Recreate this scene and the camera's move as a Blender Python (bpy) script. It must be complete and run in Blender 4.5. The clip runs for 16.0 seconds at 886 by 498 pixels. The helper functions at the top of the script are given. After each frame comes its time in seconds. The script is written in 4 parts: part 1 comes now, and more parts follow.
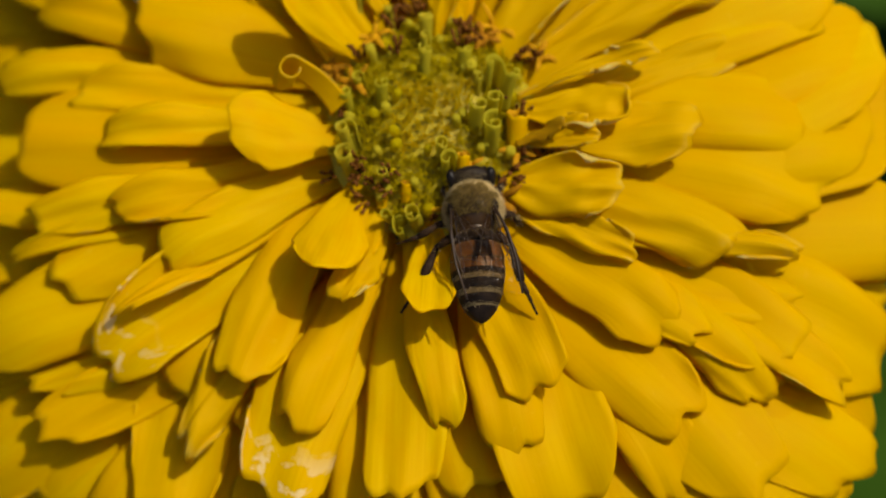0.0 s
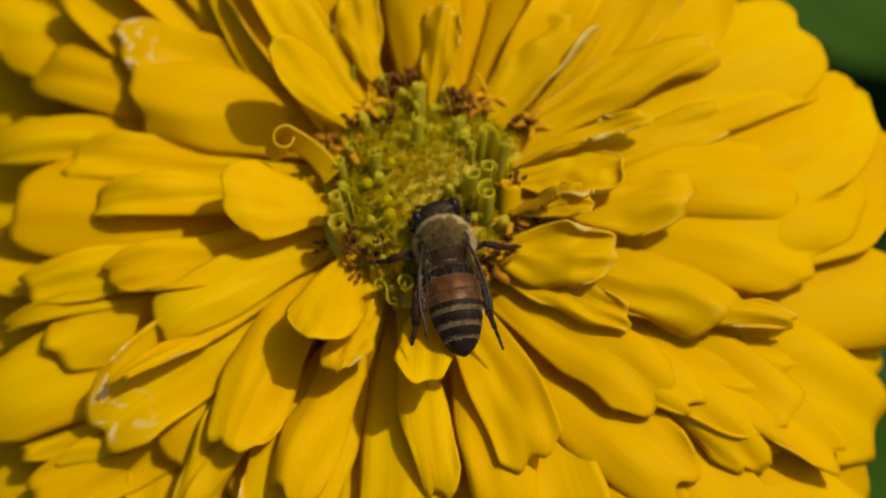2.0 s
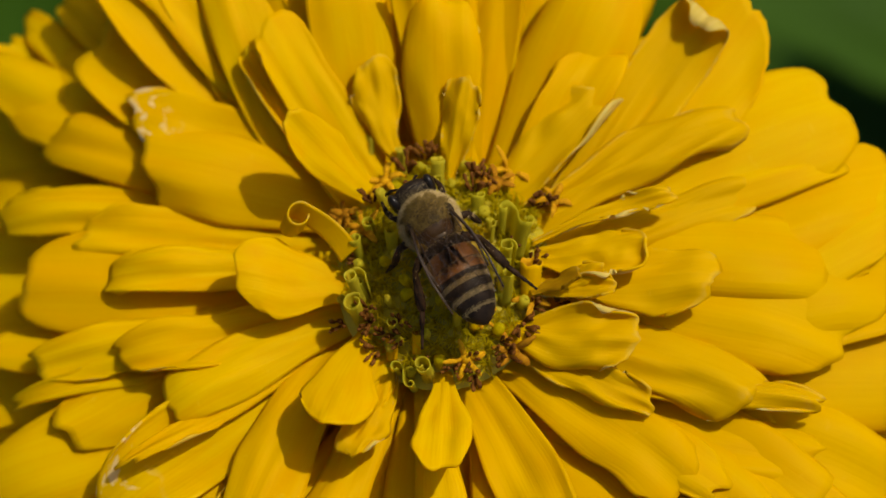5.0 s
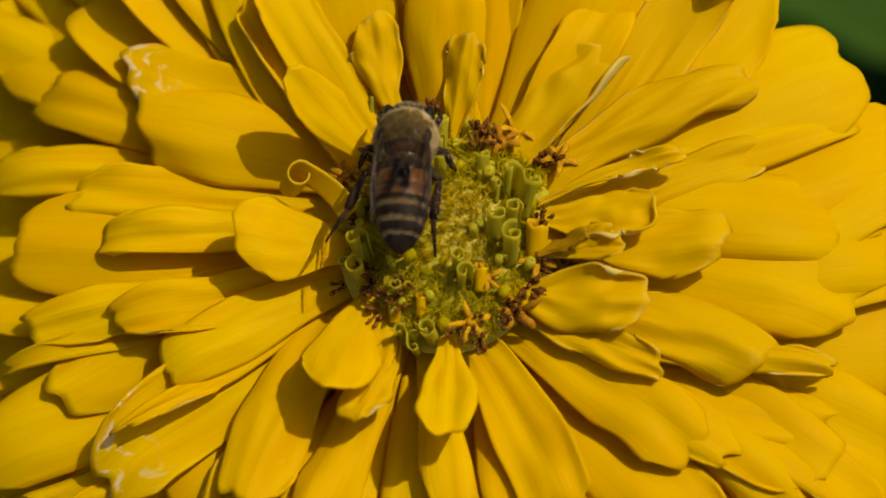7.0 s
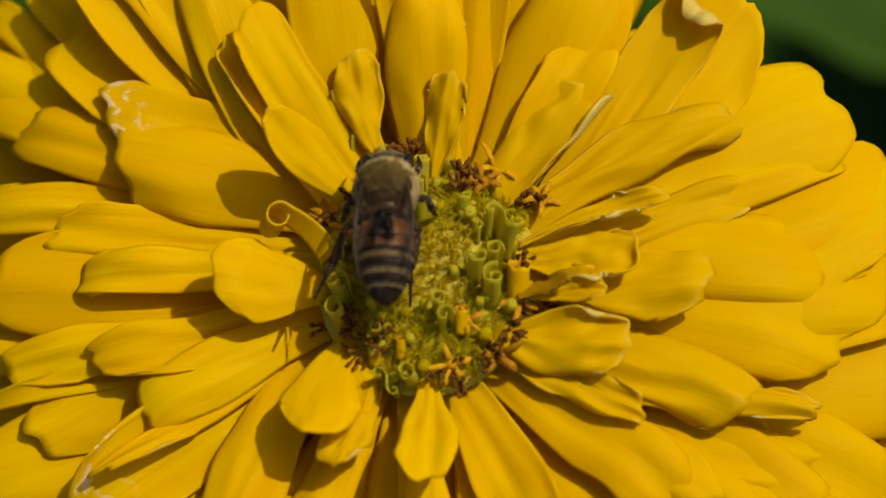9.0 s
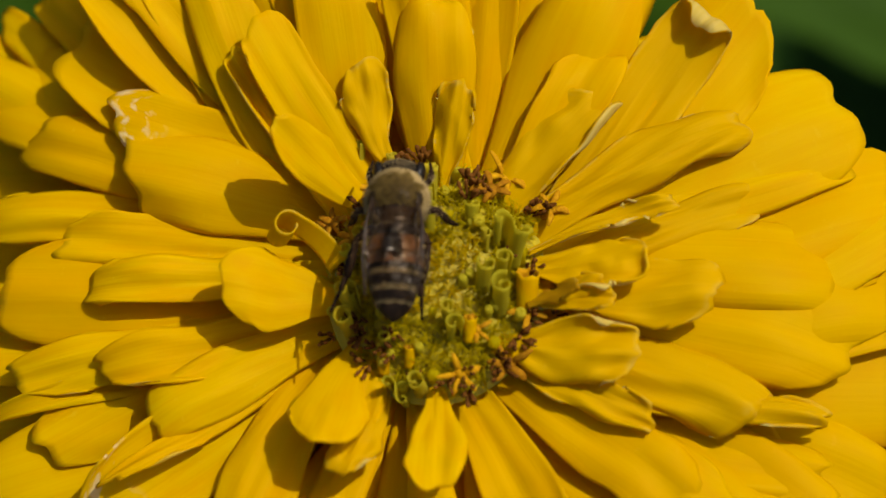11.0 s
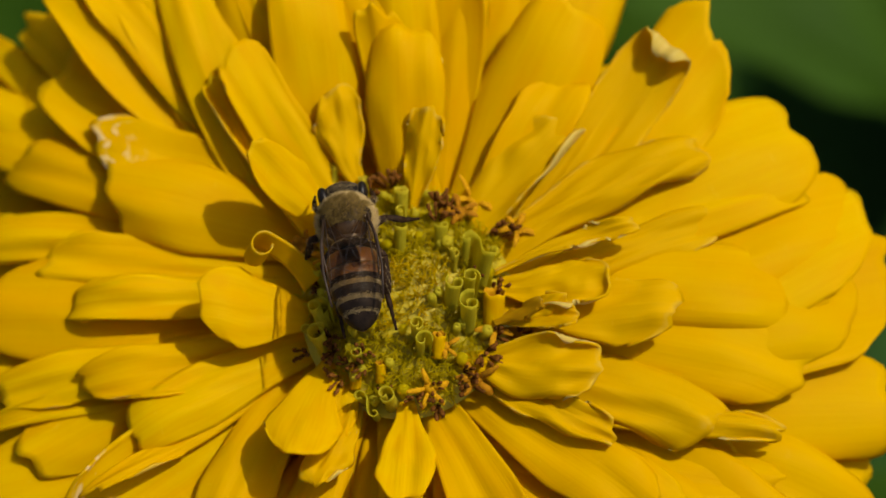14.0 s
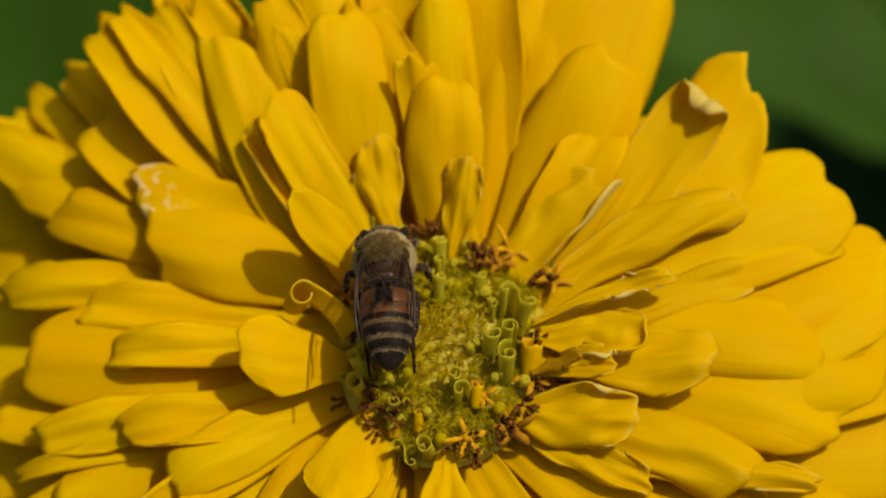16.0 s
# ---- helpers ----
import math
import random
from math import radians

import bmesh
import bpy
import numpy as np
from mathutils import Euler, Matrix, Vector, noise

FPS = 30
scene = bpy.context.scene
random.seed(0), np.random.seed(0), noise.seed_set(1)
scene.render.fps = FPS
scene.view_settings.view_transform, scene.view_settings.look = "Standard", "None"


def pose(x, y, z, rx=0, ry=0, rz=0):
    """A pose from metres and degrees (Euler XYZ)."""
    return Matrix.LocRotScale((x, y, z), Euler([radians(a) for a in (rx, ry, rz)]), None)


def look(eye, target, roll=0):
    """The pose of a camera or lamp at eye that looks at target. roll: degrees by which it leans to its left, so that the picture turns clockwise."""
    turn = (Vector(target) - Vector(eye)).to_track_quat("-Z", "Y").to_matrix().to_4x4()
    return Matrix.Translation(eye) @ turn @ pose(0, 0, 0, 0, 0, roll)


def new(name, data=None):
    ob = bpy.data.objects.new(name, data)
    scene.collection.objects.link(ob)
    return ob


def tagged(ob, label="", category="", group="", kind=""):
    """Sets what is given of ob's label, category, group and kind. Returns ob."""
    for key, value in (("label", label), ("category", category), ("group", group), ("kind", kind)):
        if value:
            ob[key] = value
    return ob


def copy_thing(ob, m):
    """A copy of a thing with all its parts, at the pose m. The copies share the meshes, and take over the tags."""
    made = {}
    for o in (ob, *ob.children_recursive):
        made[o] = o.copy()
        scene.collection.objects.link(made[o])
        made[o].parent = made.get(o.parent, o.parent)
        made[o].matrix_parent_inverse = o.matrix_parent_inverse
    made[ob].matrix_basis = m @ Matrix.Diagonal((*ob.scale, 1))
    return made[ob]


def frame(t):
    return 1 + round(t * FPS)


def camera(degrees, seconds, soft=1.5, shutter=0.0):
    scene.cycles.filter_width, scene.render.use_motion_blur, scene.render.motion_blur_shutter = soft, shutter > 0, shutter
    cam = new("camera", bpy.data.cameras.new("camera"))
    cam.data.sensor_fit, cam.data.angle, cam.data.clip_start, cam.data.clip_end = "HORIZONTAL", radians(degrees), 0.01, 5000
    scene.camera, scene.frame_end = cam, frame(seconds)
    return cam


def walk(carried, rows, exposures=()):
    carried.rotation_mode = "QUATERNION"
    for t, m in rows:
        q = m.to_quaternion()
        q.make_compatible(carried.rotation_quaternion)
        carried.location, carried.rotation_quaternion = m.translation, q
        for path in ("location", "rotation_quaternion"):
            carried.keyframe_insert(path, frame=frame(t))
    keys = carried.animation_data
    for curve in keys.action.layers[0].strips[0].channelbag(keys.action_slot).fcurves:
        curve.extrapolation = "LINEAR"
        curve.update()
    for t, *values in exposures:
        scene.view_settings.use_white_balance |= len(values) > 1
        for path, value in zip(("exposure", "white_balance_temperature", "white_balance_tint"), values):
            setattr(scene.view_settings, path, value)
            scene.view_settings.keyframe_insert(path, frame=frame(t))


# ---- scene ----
# A honeybee forages on a yellow zinnia in sun. The flower is about 9 cm across, its disc 0.55 m over the ground.
cam = camera(15, 16.0, soft=1.5)
cam.data.dof.use_dof = True
cam.data.dof.focus_distance = 0.2590
cam.data.dof.aperture_fstop = 21.0
walk(cam, [
    (0, pose(0.01979, -0.10035, 0.80334, 19.655, 3.402, 2.156)),
    (0.5, pose(0.02023, -0.10109, 0.80450, 20.283, 3.186, 2.056)),
    (1, pose(0.02155, -0.10197, 0.80576, 20.422, 3.673, 2.395)),
    (1.5, pose(0.01962, -0.10178, 0.80468, 20.713, 3.261, 2.163)),
    (2, pose(0.01936, -0.09703, 0.80444, 20.085, 3.259, 2.004)),
    (2.5, pose(0.02364, -0.09921, 0.80084, 20.916, 3.518, 2.190)),
    (3, pose(0.02180, -0.09214, 0.80132, 20.442, 4.074, 2.291)),
    (3.5, pose(0.02298, -0.08856, 0.80141, 19.330, 4.182, 2.271)),
    (4, pose(0.02044, -0.09967, 0.79902, 21.858, 4.029, 2.903)),
    (4.2, pose(0.02324, -0.08822, 0.80154, 19.814, 4.368, 2.565)),
    (6.3, pose(0.01816, -0.08279, 0.79748, 18.903, 3.491, 2.303)),
    (6.5, pose(0.02069, -0.08170, 0.79646, 18.673, 3.882, 2.203)),
    (7, pose(0.01694, -0.08542, 0.79497, 19.098, 3.249, 2.224)),
    (7.5, pose(0.01844, -0.07916, 0.79492, 18.296, 3.581, 2.023)),
    (8, pose(0.01917, -0.07811, 0.79373, 18.052, 3.383, 1.873)),
    (8.5, pose(0.01903, -0.08025, 0.79275, 18.361, 3.435, 2.175)),
    (9, pose(0.01904, -0.07954, 0.79424, 18.625, 3.424, 2.337)),
    (11.3, pose(0.01978, -0.07829, 0.79389, 18.566, 3.742, 2.260)),
    (11.5, pose(0.02095, -0.07809, 0.79362, 18.486, 3.656, 2.177)),
    (12, pose(0.02173, -0.07852, 0.79447, 18.421, 3.607, 2.241)),
    (12.5, pose(0.02116, -0.07915, 0.79562, 18.636, 3.464, 2.326)),
    (13, pose(0.02188, -0.07899, 0.79652, 18.911, 3.359, 2.279)),
    (13.5, pose(0.01982, -0.08163, 0.80171, 19.154, 3.228, 2.413)),
    (14, pose(0.01953, -0.08226, 0.80373, 19.002, 3.035, 2.211)),
    (14.5, pose(0.01881, -0.08444, 0.80567, 19.640, 3.426, 2.404)),
    (15, pose(0.01801, -0.08511, 0.80654, 19.890, 3.485, 2.565)),
    (15.5, pose(0.01914, -0.08349, 0.80457, 19.753, 3.350, 2.578)),
    (16, pose(0.01851, -0.08245, 0.80522, 19.803, 3.315, 2.657)),
], exposures=[(0, -0.37, 7000, 10), (16, -0.37, 7000, 10)])

# ---- world and sun ----
SUN_AZ, SUN_EL = 28.0, 59.0     # degrees from +x towards +y, and over the horizon
world = bpy.data.worlds.new("world")
scene.world = world
world.use_nodes = True
wn = world.node_tree
sky = wn.nodes.new("ShaderNodeTexSky")
sky.sky_type = "NISHITA"
sky.sun_disc = False
sky.air_density = 0.7
sky.dust_density = 3.0
sky.ozone_density = 0.5
sky.sun_elevation = radians(SUN_EL)
sky.sun_rotation = radians(90 - SUN_AZ)
wn.links.new(sky.outputs[0], wn.nodes["Background"].inputs[0])
wn.nodes["Background"].inputs[1].default_value = 0.14
sun = new("sun", bpy.data.lights.new("sun", "SUN"))
sun.data.energy = 4.0
sun.data.angle = radians(0.55)
sun.data.color = (1.0, 0.95, 0.86)
away = Vector((math.cos(radians(SUN_EL)) * math.cos(radians(SUN_AZ)),
               math.cos(radians(SUN_EL)) * math.sin(radians(SUN_AZ)), math.sin(radians(SUN_EL))))
sun.matrix_world = look(away * 3 + Vector((0, 0, 0.55)), (0, 0, 0.55))


# ---- materials ----
def node_mat(name):
    m = bpy.data.materials.new(name)
    m.use_nodes = True
    nt = m.node_tree
    return m, nt, nt.nodes["Principled BSDF"], nt.nodes["Material Output"]


def add(nt, kind, links=(), **values):
    """A node with its inputs set: values by input name, links as (input, socket)."""
    n = nt.nodes.new(kind)
    for key, v in values.items():
        n.inputs[key.replace("_", " ")].default_value = v
    for key, sock in links:
        nt.links.new(sock, n.inputs[key])
    return n


def ramp(nt, sock, *stops):
    n = nt.nodes.new("ShaderNodeValToRGB")
    nt.links.new(sock, n.inputs[0])
    e = n.color_ramp.elements
    while len(e) < len(stops):
        e.new(0.5)
    for el, (pos, col) in zip(e, stops):
        el.position, el.color = pos, (*col, 1)
    return n.outputs[0]


def blend(nt, fac, a, b, mode="MIX"):
    n = nt.nodes.new("ShaderNodeMix")
    n.data_type, n.blend_type = "RGBA", mode
    for sock, v in ((n.inputs[0], fac), (n.inputs[6], a), (n.inputs[7], b)):
        if isinstance(v, bpy.types.NodeSocket):
            nt.links.new(v, sock)
        else:
            sock.default_value = v if isinstance(v, (int, float)) else (*v, 1)
    return n.outputs[2]


def math_node(nt, op, a, b):
    n = nt.nodes.new("ShaderNodeMath")
    n.operation = op
    for sock, v in zip(n.inputs, (a, b)):
        if isinstance(v, bpy.types.NodeSocket):
            nt.links.new(v, sock)
        else:
            sock.default_value = v
    return n.outputs[0]


def leafy(name, low, high, deep, through_col, scar=0.0, rough=0.55, see=0.32, vein=0.22, spec=0.03, rim_col=None):
    """A thin petal or leaf: streaks along it, blotches, some light let through. UV u runs along, v across."""
    m, nt, bsdf, out = node_mat(name)
    uv = nt.nodes.new("ShaderNodeUVMap")
    uv.uv_map = "along"
    info = nt.nodes.new("ShaderNodeObjectInfo")
    off = add(nt, "ShaderNodeVectorMath", [(0, uv.outputs[0])])
    off.operation = "ADD"
    shift = add(nt, "ShaderNodeCombineXYZ", [("Z", math_node(nt, "MULTIPLY", info.outputs["Random"], 40.0))])
    nt.links.new(shift.outputs[0], off.inputs[1])
    stretch = add(nt, "ShaderNodeMapping", [("Vector", off.outputs[0])])
    stretch.inputs["Scale"].default_value = (1.6, 15.0, 1)
    streak = add(nt, "ShaderNodeTexNoise", [("Vector", stretch.outputs[0])], Scale=1.6, Detail=4.0, Roughness=0.6)
    soft_n = add(nt, "ShaderNodeTexNoise", [("Vector", off.outputs[0])], Scale=3.2, Detail=3.0)
    fine = add(nt, "ShaderNodeTexNoise", [("Vector", off.outputs[0])], Scale=90.0, Detail=2.0)
    col = blend(nt, ramp(nt, streak.outputs[0], (0.32, (0, 0, 0)), (0.70, (1, 1, 1))), low, high)
    col = blend(nt, math_node(nt, "MULTIPLY", ramp(nt, soft_n.outputs[0], (0.42, (0, 0, 0)), (0.72, (1, 1, 1))), 0.55), col, deep)
    col = blend(nt, math_node(nt, "MULTIPLY", info.outputs["Random"], 0.38), col, deep)
    sep = add(nt, "ShaderNodeSeparateXYZ", [(0, uv.outputs[0])])
    # the very rim is paler and a little dry
    rim = ramp(nt, math_node(nt, "ABSOLUTE", math_node(nt, "SUBTRACT", sep.outputs[1], 0.5), 0.0), (0.465, (0, 0, 0)), (0.5, (1, 1, 1)))
    end = math_node(nt, "MAXIMUM", rim, ramp(nt, sep.outputs[0], (0.93 if rim_col else 0.955, (0, 0, 0)), (1.0, (1, 1, 1))))
    even = add(nt, "ShaderNodeMapping", [("Vector", off.outputs[0])])
    even.inputs["Scale"].default_value = (4.0, 1.0, 1)
    patch = ramp(nt, add(nt, "ShaderNodeTexNoise", [("Vector", even.outputs[0])], Scale=5.0, Detail=3.0).outputs[0], (0.45, (0.0,) * 3), (0.64, (1, 1, 1)))
    col = blend(nt, math_node(nt, "MULTIPLY", math_node(nt, "MULTIPLY", end, patch), 0.36 if rim_col else 0.22), col, rim_col or tuple(min(1, c * 1.05 + 0.02) for c in high))
    # small rubbed flecks, paler than the rest
    rubbed = ramp(nt, add(nt, "ShaderNodeTexNoise", [("Vector", even.outputs[0])], Scale=7.0, Detail=5.0, Roughness=0.65).outputs[0], (0.62, (0, 0, 0)), (0.74, (1, 1, 1)))
    col = blend(nt, math_node(nt, "MULTIPLY", rubbed, 0.35), col, tuple(min(0.85, c * 1.10 + 0.03) for c in high))
    if scar:
        where = math_node(nt, "MULTIPLY", ramp(nt, sep.outputs[0], (0.80, (0, 0, 0)), (0.93, (1, 1, 1))),
                          ramp(nt, add(nt, "ShaderNodeTexNoise", [("Vector", even.outputs[0])], Scale=4.5, Detail=4.0).outputs[0], (0.54, (0, 0, 0)), (0.61, (1, 1, 1))))
        col = blend(nt, math_node(nt, "MULTIPLY", where, 0.68), col, (0.84, 0.72, 0.38))
    nt.links.new(col, bsdf.inputs["Base Color"])
    nt.links.new(ramp(nt, fine.outputs[0], (0.3, (rough - 0.1,) * 3), (0.8, (rough + 0.15,) * 3)), bsdf.inputs["Roughness"])
    bsdf.inputs["Specular IOR Level"].default_value = spec
    bump = add(nt, "ShaderNodeBump", [("Height", streak.outputs[0])], Strength=vein, Distance=0.00022)
    bump2 = add(nt, "ShaderNodeBump", [("Height", fine.outputs[0]), ("Normal", bump.outputs[0])], Strength=0.18, Distance=0.00005)
    nt.links.new(bump2.outputs[0], bsdf.inputs["Normal"])
    trans = add(nt, "ShaderNodeBsdfTranslucent", [("Normal", bump.outputs[0])])
    trans.inputs[0].default_value = (*through_col, 1)
    mix = add(nt, "ShaderNodeMixShader", [(1, bsdf.outputs[0]), (2, trans.outputs[0])], Fac=see)
    nt.links.new(mix.outputs[0], out.inputs[0])
    return m


def plain(name, a, b, rough=0.5, scale=600.0, bump=0.2, spec=0.4, metal=0.0, coat=0.0):
    """Two-tone noisy surface at the given grain (features per metre)."""
    m, nt, bsdf, out = node_mat(name)
    geo = nt.nodes.new("ShaderNodeTexCoord")
    big = add(nt, "ShaderNodeTexNoise", [("Vector", geo.outputs["Object"])], Scale=scale, Detail=4.0)
    small = add(nt, "ShaderNodeTexNoise", [("Vector", geo.outputs["Object"])], Scale=scale * 6, Detail=2.0)
    f = math_node(nt, "ADD", math_node(nt, "MULTIPLY", big.outputs[0], 0.7), math_node(nt, "MULTIPLY", small.outputs[0], 0.3))
    nt.links.new(ramp(nt, f, (0.36, a), (0.64, b)), bsdf.inputs["Base Color"])
    nt.links.new(ramp(nt, small.outputs[0], (0.3, (rough - 0.08,) * 3), (0.7, (rough + 0.1,) * 3)), bsdf.inputs["Roughness"])
    bsdf.inputs["Specular IOR Level"].default_value = spec
    bsdf.inputs["Metallic"].default_value = metal
    bsdf.inputs["Coat Weight"].default_value = coat
    if bump:
        b_n = add(nt, "ShaderNodeBump", [("Height", f)], Strength=bump, Distance=0.1 / scale)
        nt.links.new(b_n.outputs[0], bsdf.inputs["Normal"])
    return m


Y_LOW, Y_HIGH, Y_DEEP = (0.725, 0.450, 0.0014), (0.790, 0.545, 0.0045), (0.715, 0.350, 0.0010)
# petals, from fresh to withered
PETAL = leafy("petal_yellow", Y_LOW, Y_HIGH, Y_DEEP, (0.86, 0.445, 0.001))
PETAL_GOLD = leafy("petal_golden", (0.70, 0.425, 0.0012), (0.74, 0.475, 0.0020), (0.68, 0.350, 0.0010), (0.83, 0.40, 0.001))
PETAL_SCARRED = leafy("petal_yellow_scarred", Y_LOW, Y_HIGH, Y_DEEP, (0.86, 0.445, 0.001), scar=1.0)
PETAL_DRY = leafy("petal_withering", (0.70, 0.415, 0.002), (0.755, 0.475, 0.004), (0.60, 0.355, 0.003), (0.80, 0.43, 0.0015), rim_col=(0.64, 0.56, 0.14))
PETAL_BROWN = leafy("petal_withered_brown", (0.48, 0.25, 0.004), (0.60, 0.34, 0.006), (0.32, 0.15, 0.004), (0.5, 0.25, 0.003), rim_col=(0.45, 0.36, 0.06))
PETAL_PALE = leafy("petal_underside_dry", (0.68, 0.52, 0.09), (0.76, 0.62, 0.20), (0.58, 0.45, 0.07), (0.75, 0.42, 0.01), rough=0.6)
PETAL_BACK = leafy("petal_underside", (0.70, 0.48, 0.03), (0.77, 0.56, 0.09), (0.62, 0.42, 0.02), (0.75, 0.42, 0.01), rough=0.6)
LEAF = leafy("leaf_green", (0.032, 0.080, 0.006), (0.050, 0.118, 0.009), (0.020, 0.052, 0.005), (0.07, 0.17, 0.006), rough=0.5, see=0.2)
# the leaf green again, with deep shade put into its colour
LEAF_SHADED = leafy("leaf_green_shaded", (0.015, 0.05, 0.01), (0.03, 0.08, 0.014), (0.012, 0.035, 0.008), (0.04, 0.10, 0.01), rough=0.5, see=0.12)
STEM = plain("stem_green", (0.05, 0.10, 0.02), (0.09, 0.16, 0.04), 0.6, 300)
BRACT = plain("bract_green", (0.04, 0.08, 0.015), (0.10, 0.12, 0.03), 0.6, 500)
SOIL = plain("soil", (0.018, 0.013, 0.009), (0.05, 0.037, 0.025), 0.9, 25, 0.8, 0.2)
DISC = plain("disc_green", (0.36, 0.29, 0.004), (0.50, 0.39, 0.005), 0.6, 900, 0.4)
CHAFF = leafy("chaff_green", (0.54, 0.45, 0.006), (0.68, 0.55, 0.010), (0.42, 0.39, 0.006), (0.76, 0.63, 0.012), see=0.6)
FILAMENT = leafy("filament_yellow", (0.62, 0.46, 0.004), (0.74, 0.56, 0.008), (0.50, 0.41, 0.004), (0.80, 0.60, 0.008), see=0.6)
CURL = leafy("floret_green", (0.56, 0.48, 0.024), (0.70, 0.59, 0.05), (0.46, 0.42, 0.024), (0.76, 0.65, 0.04), see=0.5, rim_col=(0.82, 0.70, 0.10))
LOBE = plain("floret_orange", (0.40, 0.18, 0.004), (0.64, 0.35, 0.008), 0.75, 3500, 0.8, 0.05)
ANTHER = plain("anther_brown", (0.048, 0.015, 0.002), (0.17, 0.060, 0.006), 0.7, 3000, 0.8, 0.1)
CHITIN = plain("chitin_black", (0.007, 0.005, 0.004), (0.022, 0.014, 0.009), 0.5, 1500, 0.15, 0.09)
EYE = plain("eye_black", (0.004, 0.003, 0.003), (0.012, 0.009, 0.007), 0.35, 4000, 0.1, 0.2)
AMBER = plain("chitin_amber", (0.060, 0.023, 0.003), (0.14, 0.053, 0.006), 0.42, 1200, 0.15, 0.3)
BAND = plain("chitin_grey_tan", (0.075, 0.055, 0.022), (0.15, 0.11, 0.05), 0.6, 2500, 0.3, 0.1)
BROWN = plain("chitin_brown", (0.022, 0.012, 0.005), (0.06, 0.030, 0.010), 0.36, 1200, 0.15, 0.3)
LEG = plain("leg_brown", (0.012, 0.007, 0.004), (0.04, 0.020, 0.009), 0.6, 1500, 0.15, 0.08)
PILE_DARK = plain("hair_olive_brown", (0.10, 0.066, 0.017), (0.24, 0.16, 0.048), 0.8, 2000, 0.0, 0.1)
PILE = plain("hair_tan", (0.32, 0.22, 0.075), (0.56, 0.42, 0.20), 0.8, 2000, 0.0, 0.1)
PILE_GREY = plain("hair_grey", (0.18, 0.13, 0.058), (0.32, 0.245, 0.125), 0.8, 2000, 0.0, 0.2)


def vary(mat, other, share):
    """Lets single pieces differ: mixes the base colour towards another, piece by piece."""
    nt = mat.node_tree
    sock = nt.nodes["Principled BSDF"].inputs["Base Color"]
    was = sock.links[0].from_socket
    info = nt.nodes.new("ShaderNodeObjectInfo")
    nt.links.new(blend(nt, math_node(nt, "MULTIPLY", info.outputs["Random"], share), was, other), sock)


vary(LOBE, (0.22, 0.075, 0.006), 0.75)
vary(ANTHER, (0.20, 0.075, 0.010), 0.6)
vary(CHAFF, (0.56, 0.45, 0.008), 0.6)
vary(FILAMENT, (0.58, 0.50, 0.01), 0.5)
vary(CURL, (0.48, 0.44, 0.02), 0.6)


def wing_material():
    """A clear, faintly amber membrane, crinkled, with a thin gloss."""
    m, nt, bsdf, out = node_mat("wing_membrane")
    nt.nodes.remove(bsdf)
    geo = nt.nodes.new("ShaderNodeTexCoord")
    rip = add(nt, "ShaderNodeTexNoise", [("Vector", geo.outputs["Object"])], Scale=1300.0, Detail=3.0)
    b_n = add(nt, "ShaderNodeBump", [("Height", rip.outputs[0])], Strength=0.55, Distance=0.0003)
    gloss = add(nt, "ShaderNodeBsdfAnisotropic", [("Normal", b_n.outputs[0])], Roughness=0.16)
    gloss.inputs["Color"].default_value = (0.55, 0.50, 0.47, 1)
    clear = add(nt, "ShaderNodeBsdfTransparent")
    clear.inputs[0].default_value = (0.984, 0.953, 0.905, 1)
    mix = add(nt, "ShaderNodeMixShader", [(1, clear.outputs[0]), (2, gloss.outputs[0])], Fac=0.008)
    nt.links.new(mix.outputs[0], out.inputs[0])
    return m


WING = wing_material()
VEIN = plain("wing_vein", (0.015, 0.008, 0.004), (0.04, 0.02, 0.009), 0.5, 900, 0.0)


# ---- mesh helpers ----
MM = 0.001


def part(name, mesh, material, parent, label=""):
    """Links a mesh (or a bmesh) as one object under a thing or a part."""
    if isinstance(mesh, bmesh.types.BMesh):
        data = bpy.data.meshes.new(name)
        mesh.to_mesh(data)
        mesh.free()
    else:
        data = mesh
    for m in material if isinstance(material, (list, tuple)) else [material]:
        if len(data.materials) < (len(material) if isinstance(material, (list, tuple)) else 1):
            data.materials.append(m)
    for p in data.polygons:
        p.use_smooth = True
    ob = new(name, data)
    ob.parent = parent
    if label:
        tagged(ob, label)
    return ob


def thing(name, at, label, category, group="", kind=""):
    ob = new(name)
    ob.empty_display_size = 0.01
    ob.location = at
    return tagged(ob, label, category, group, kind)


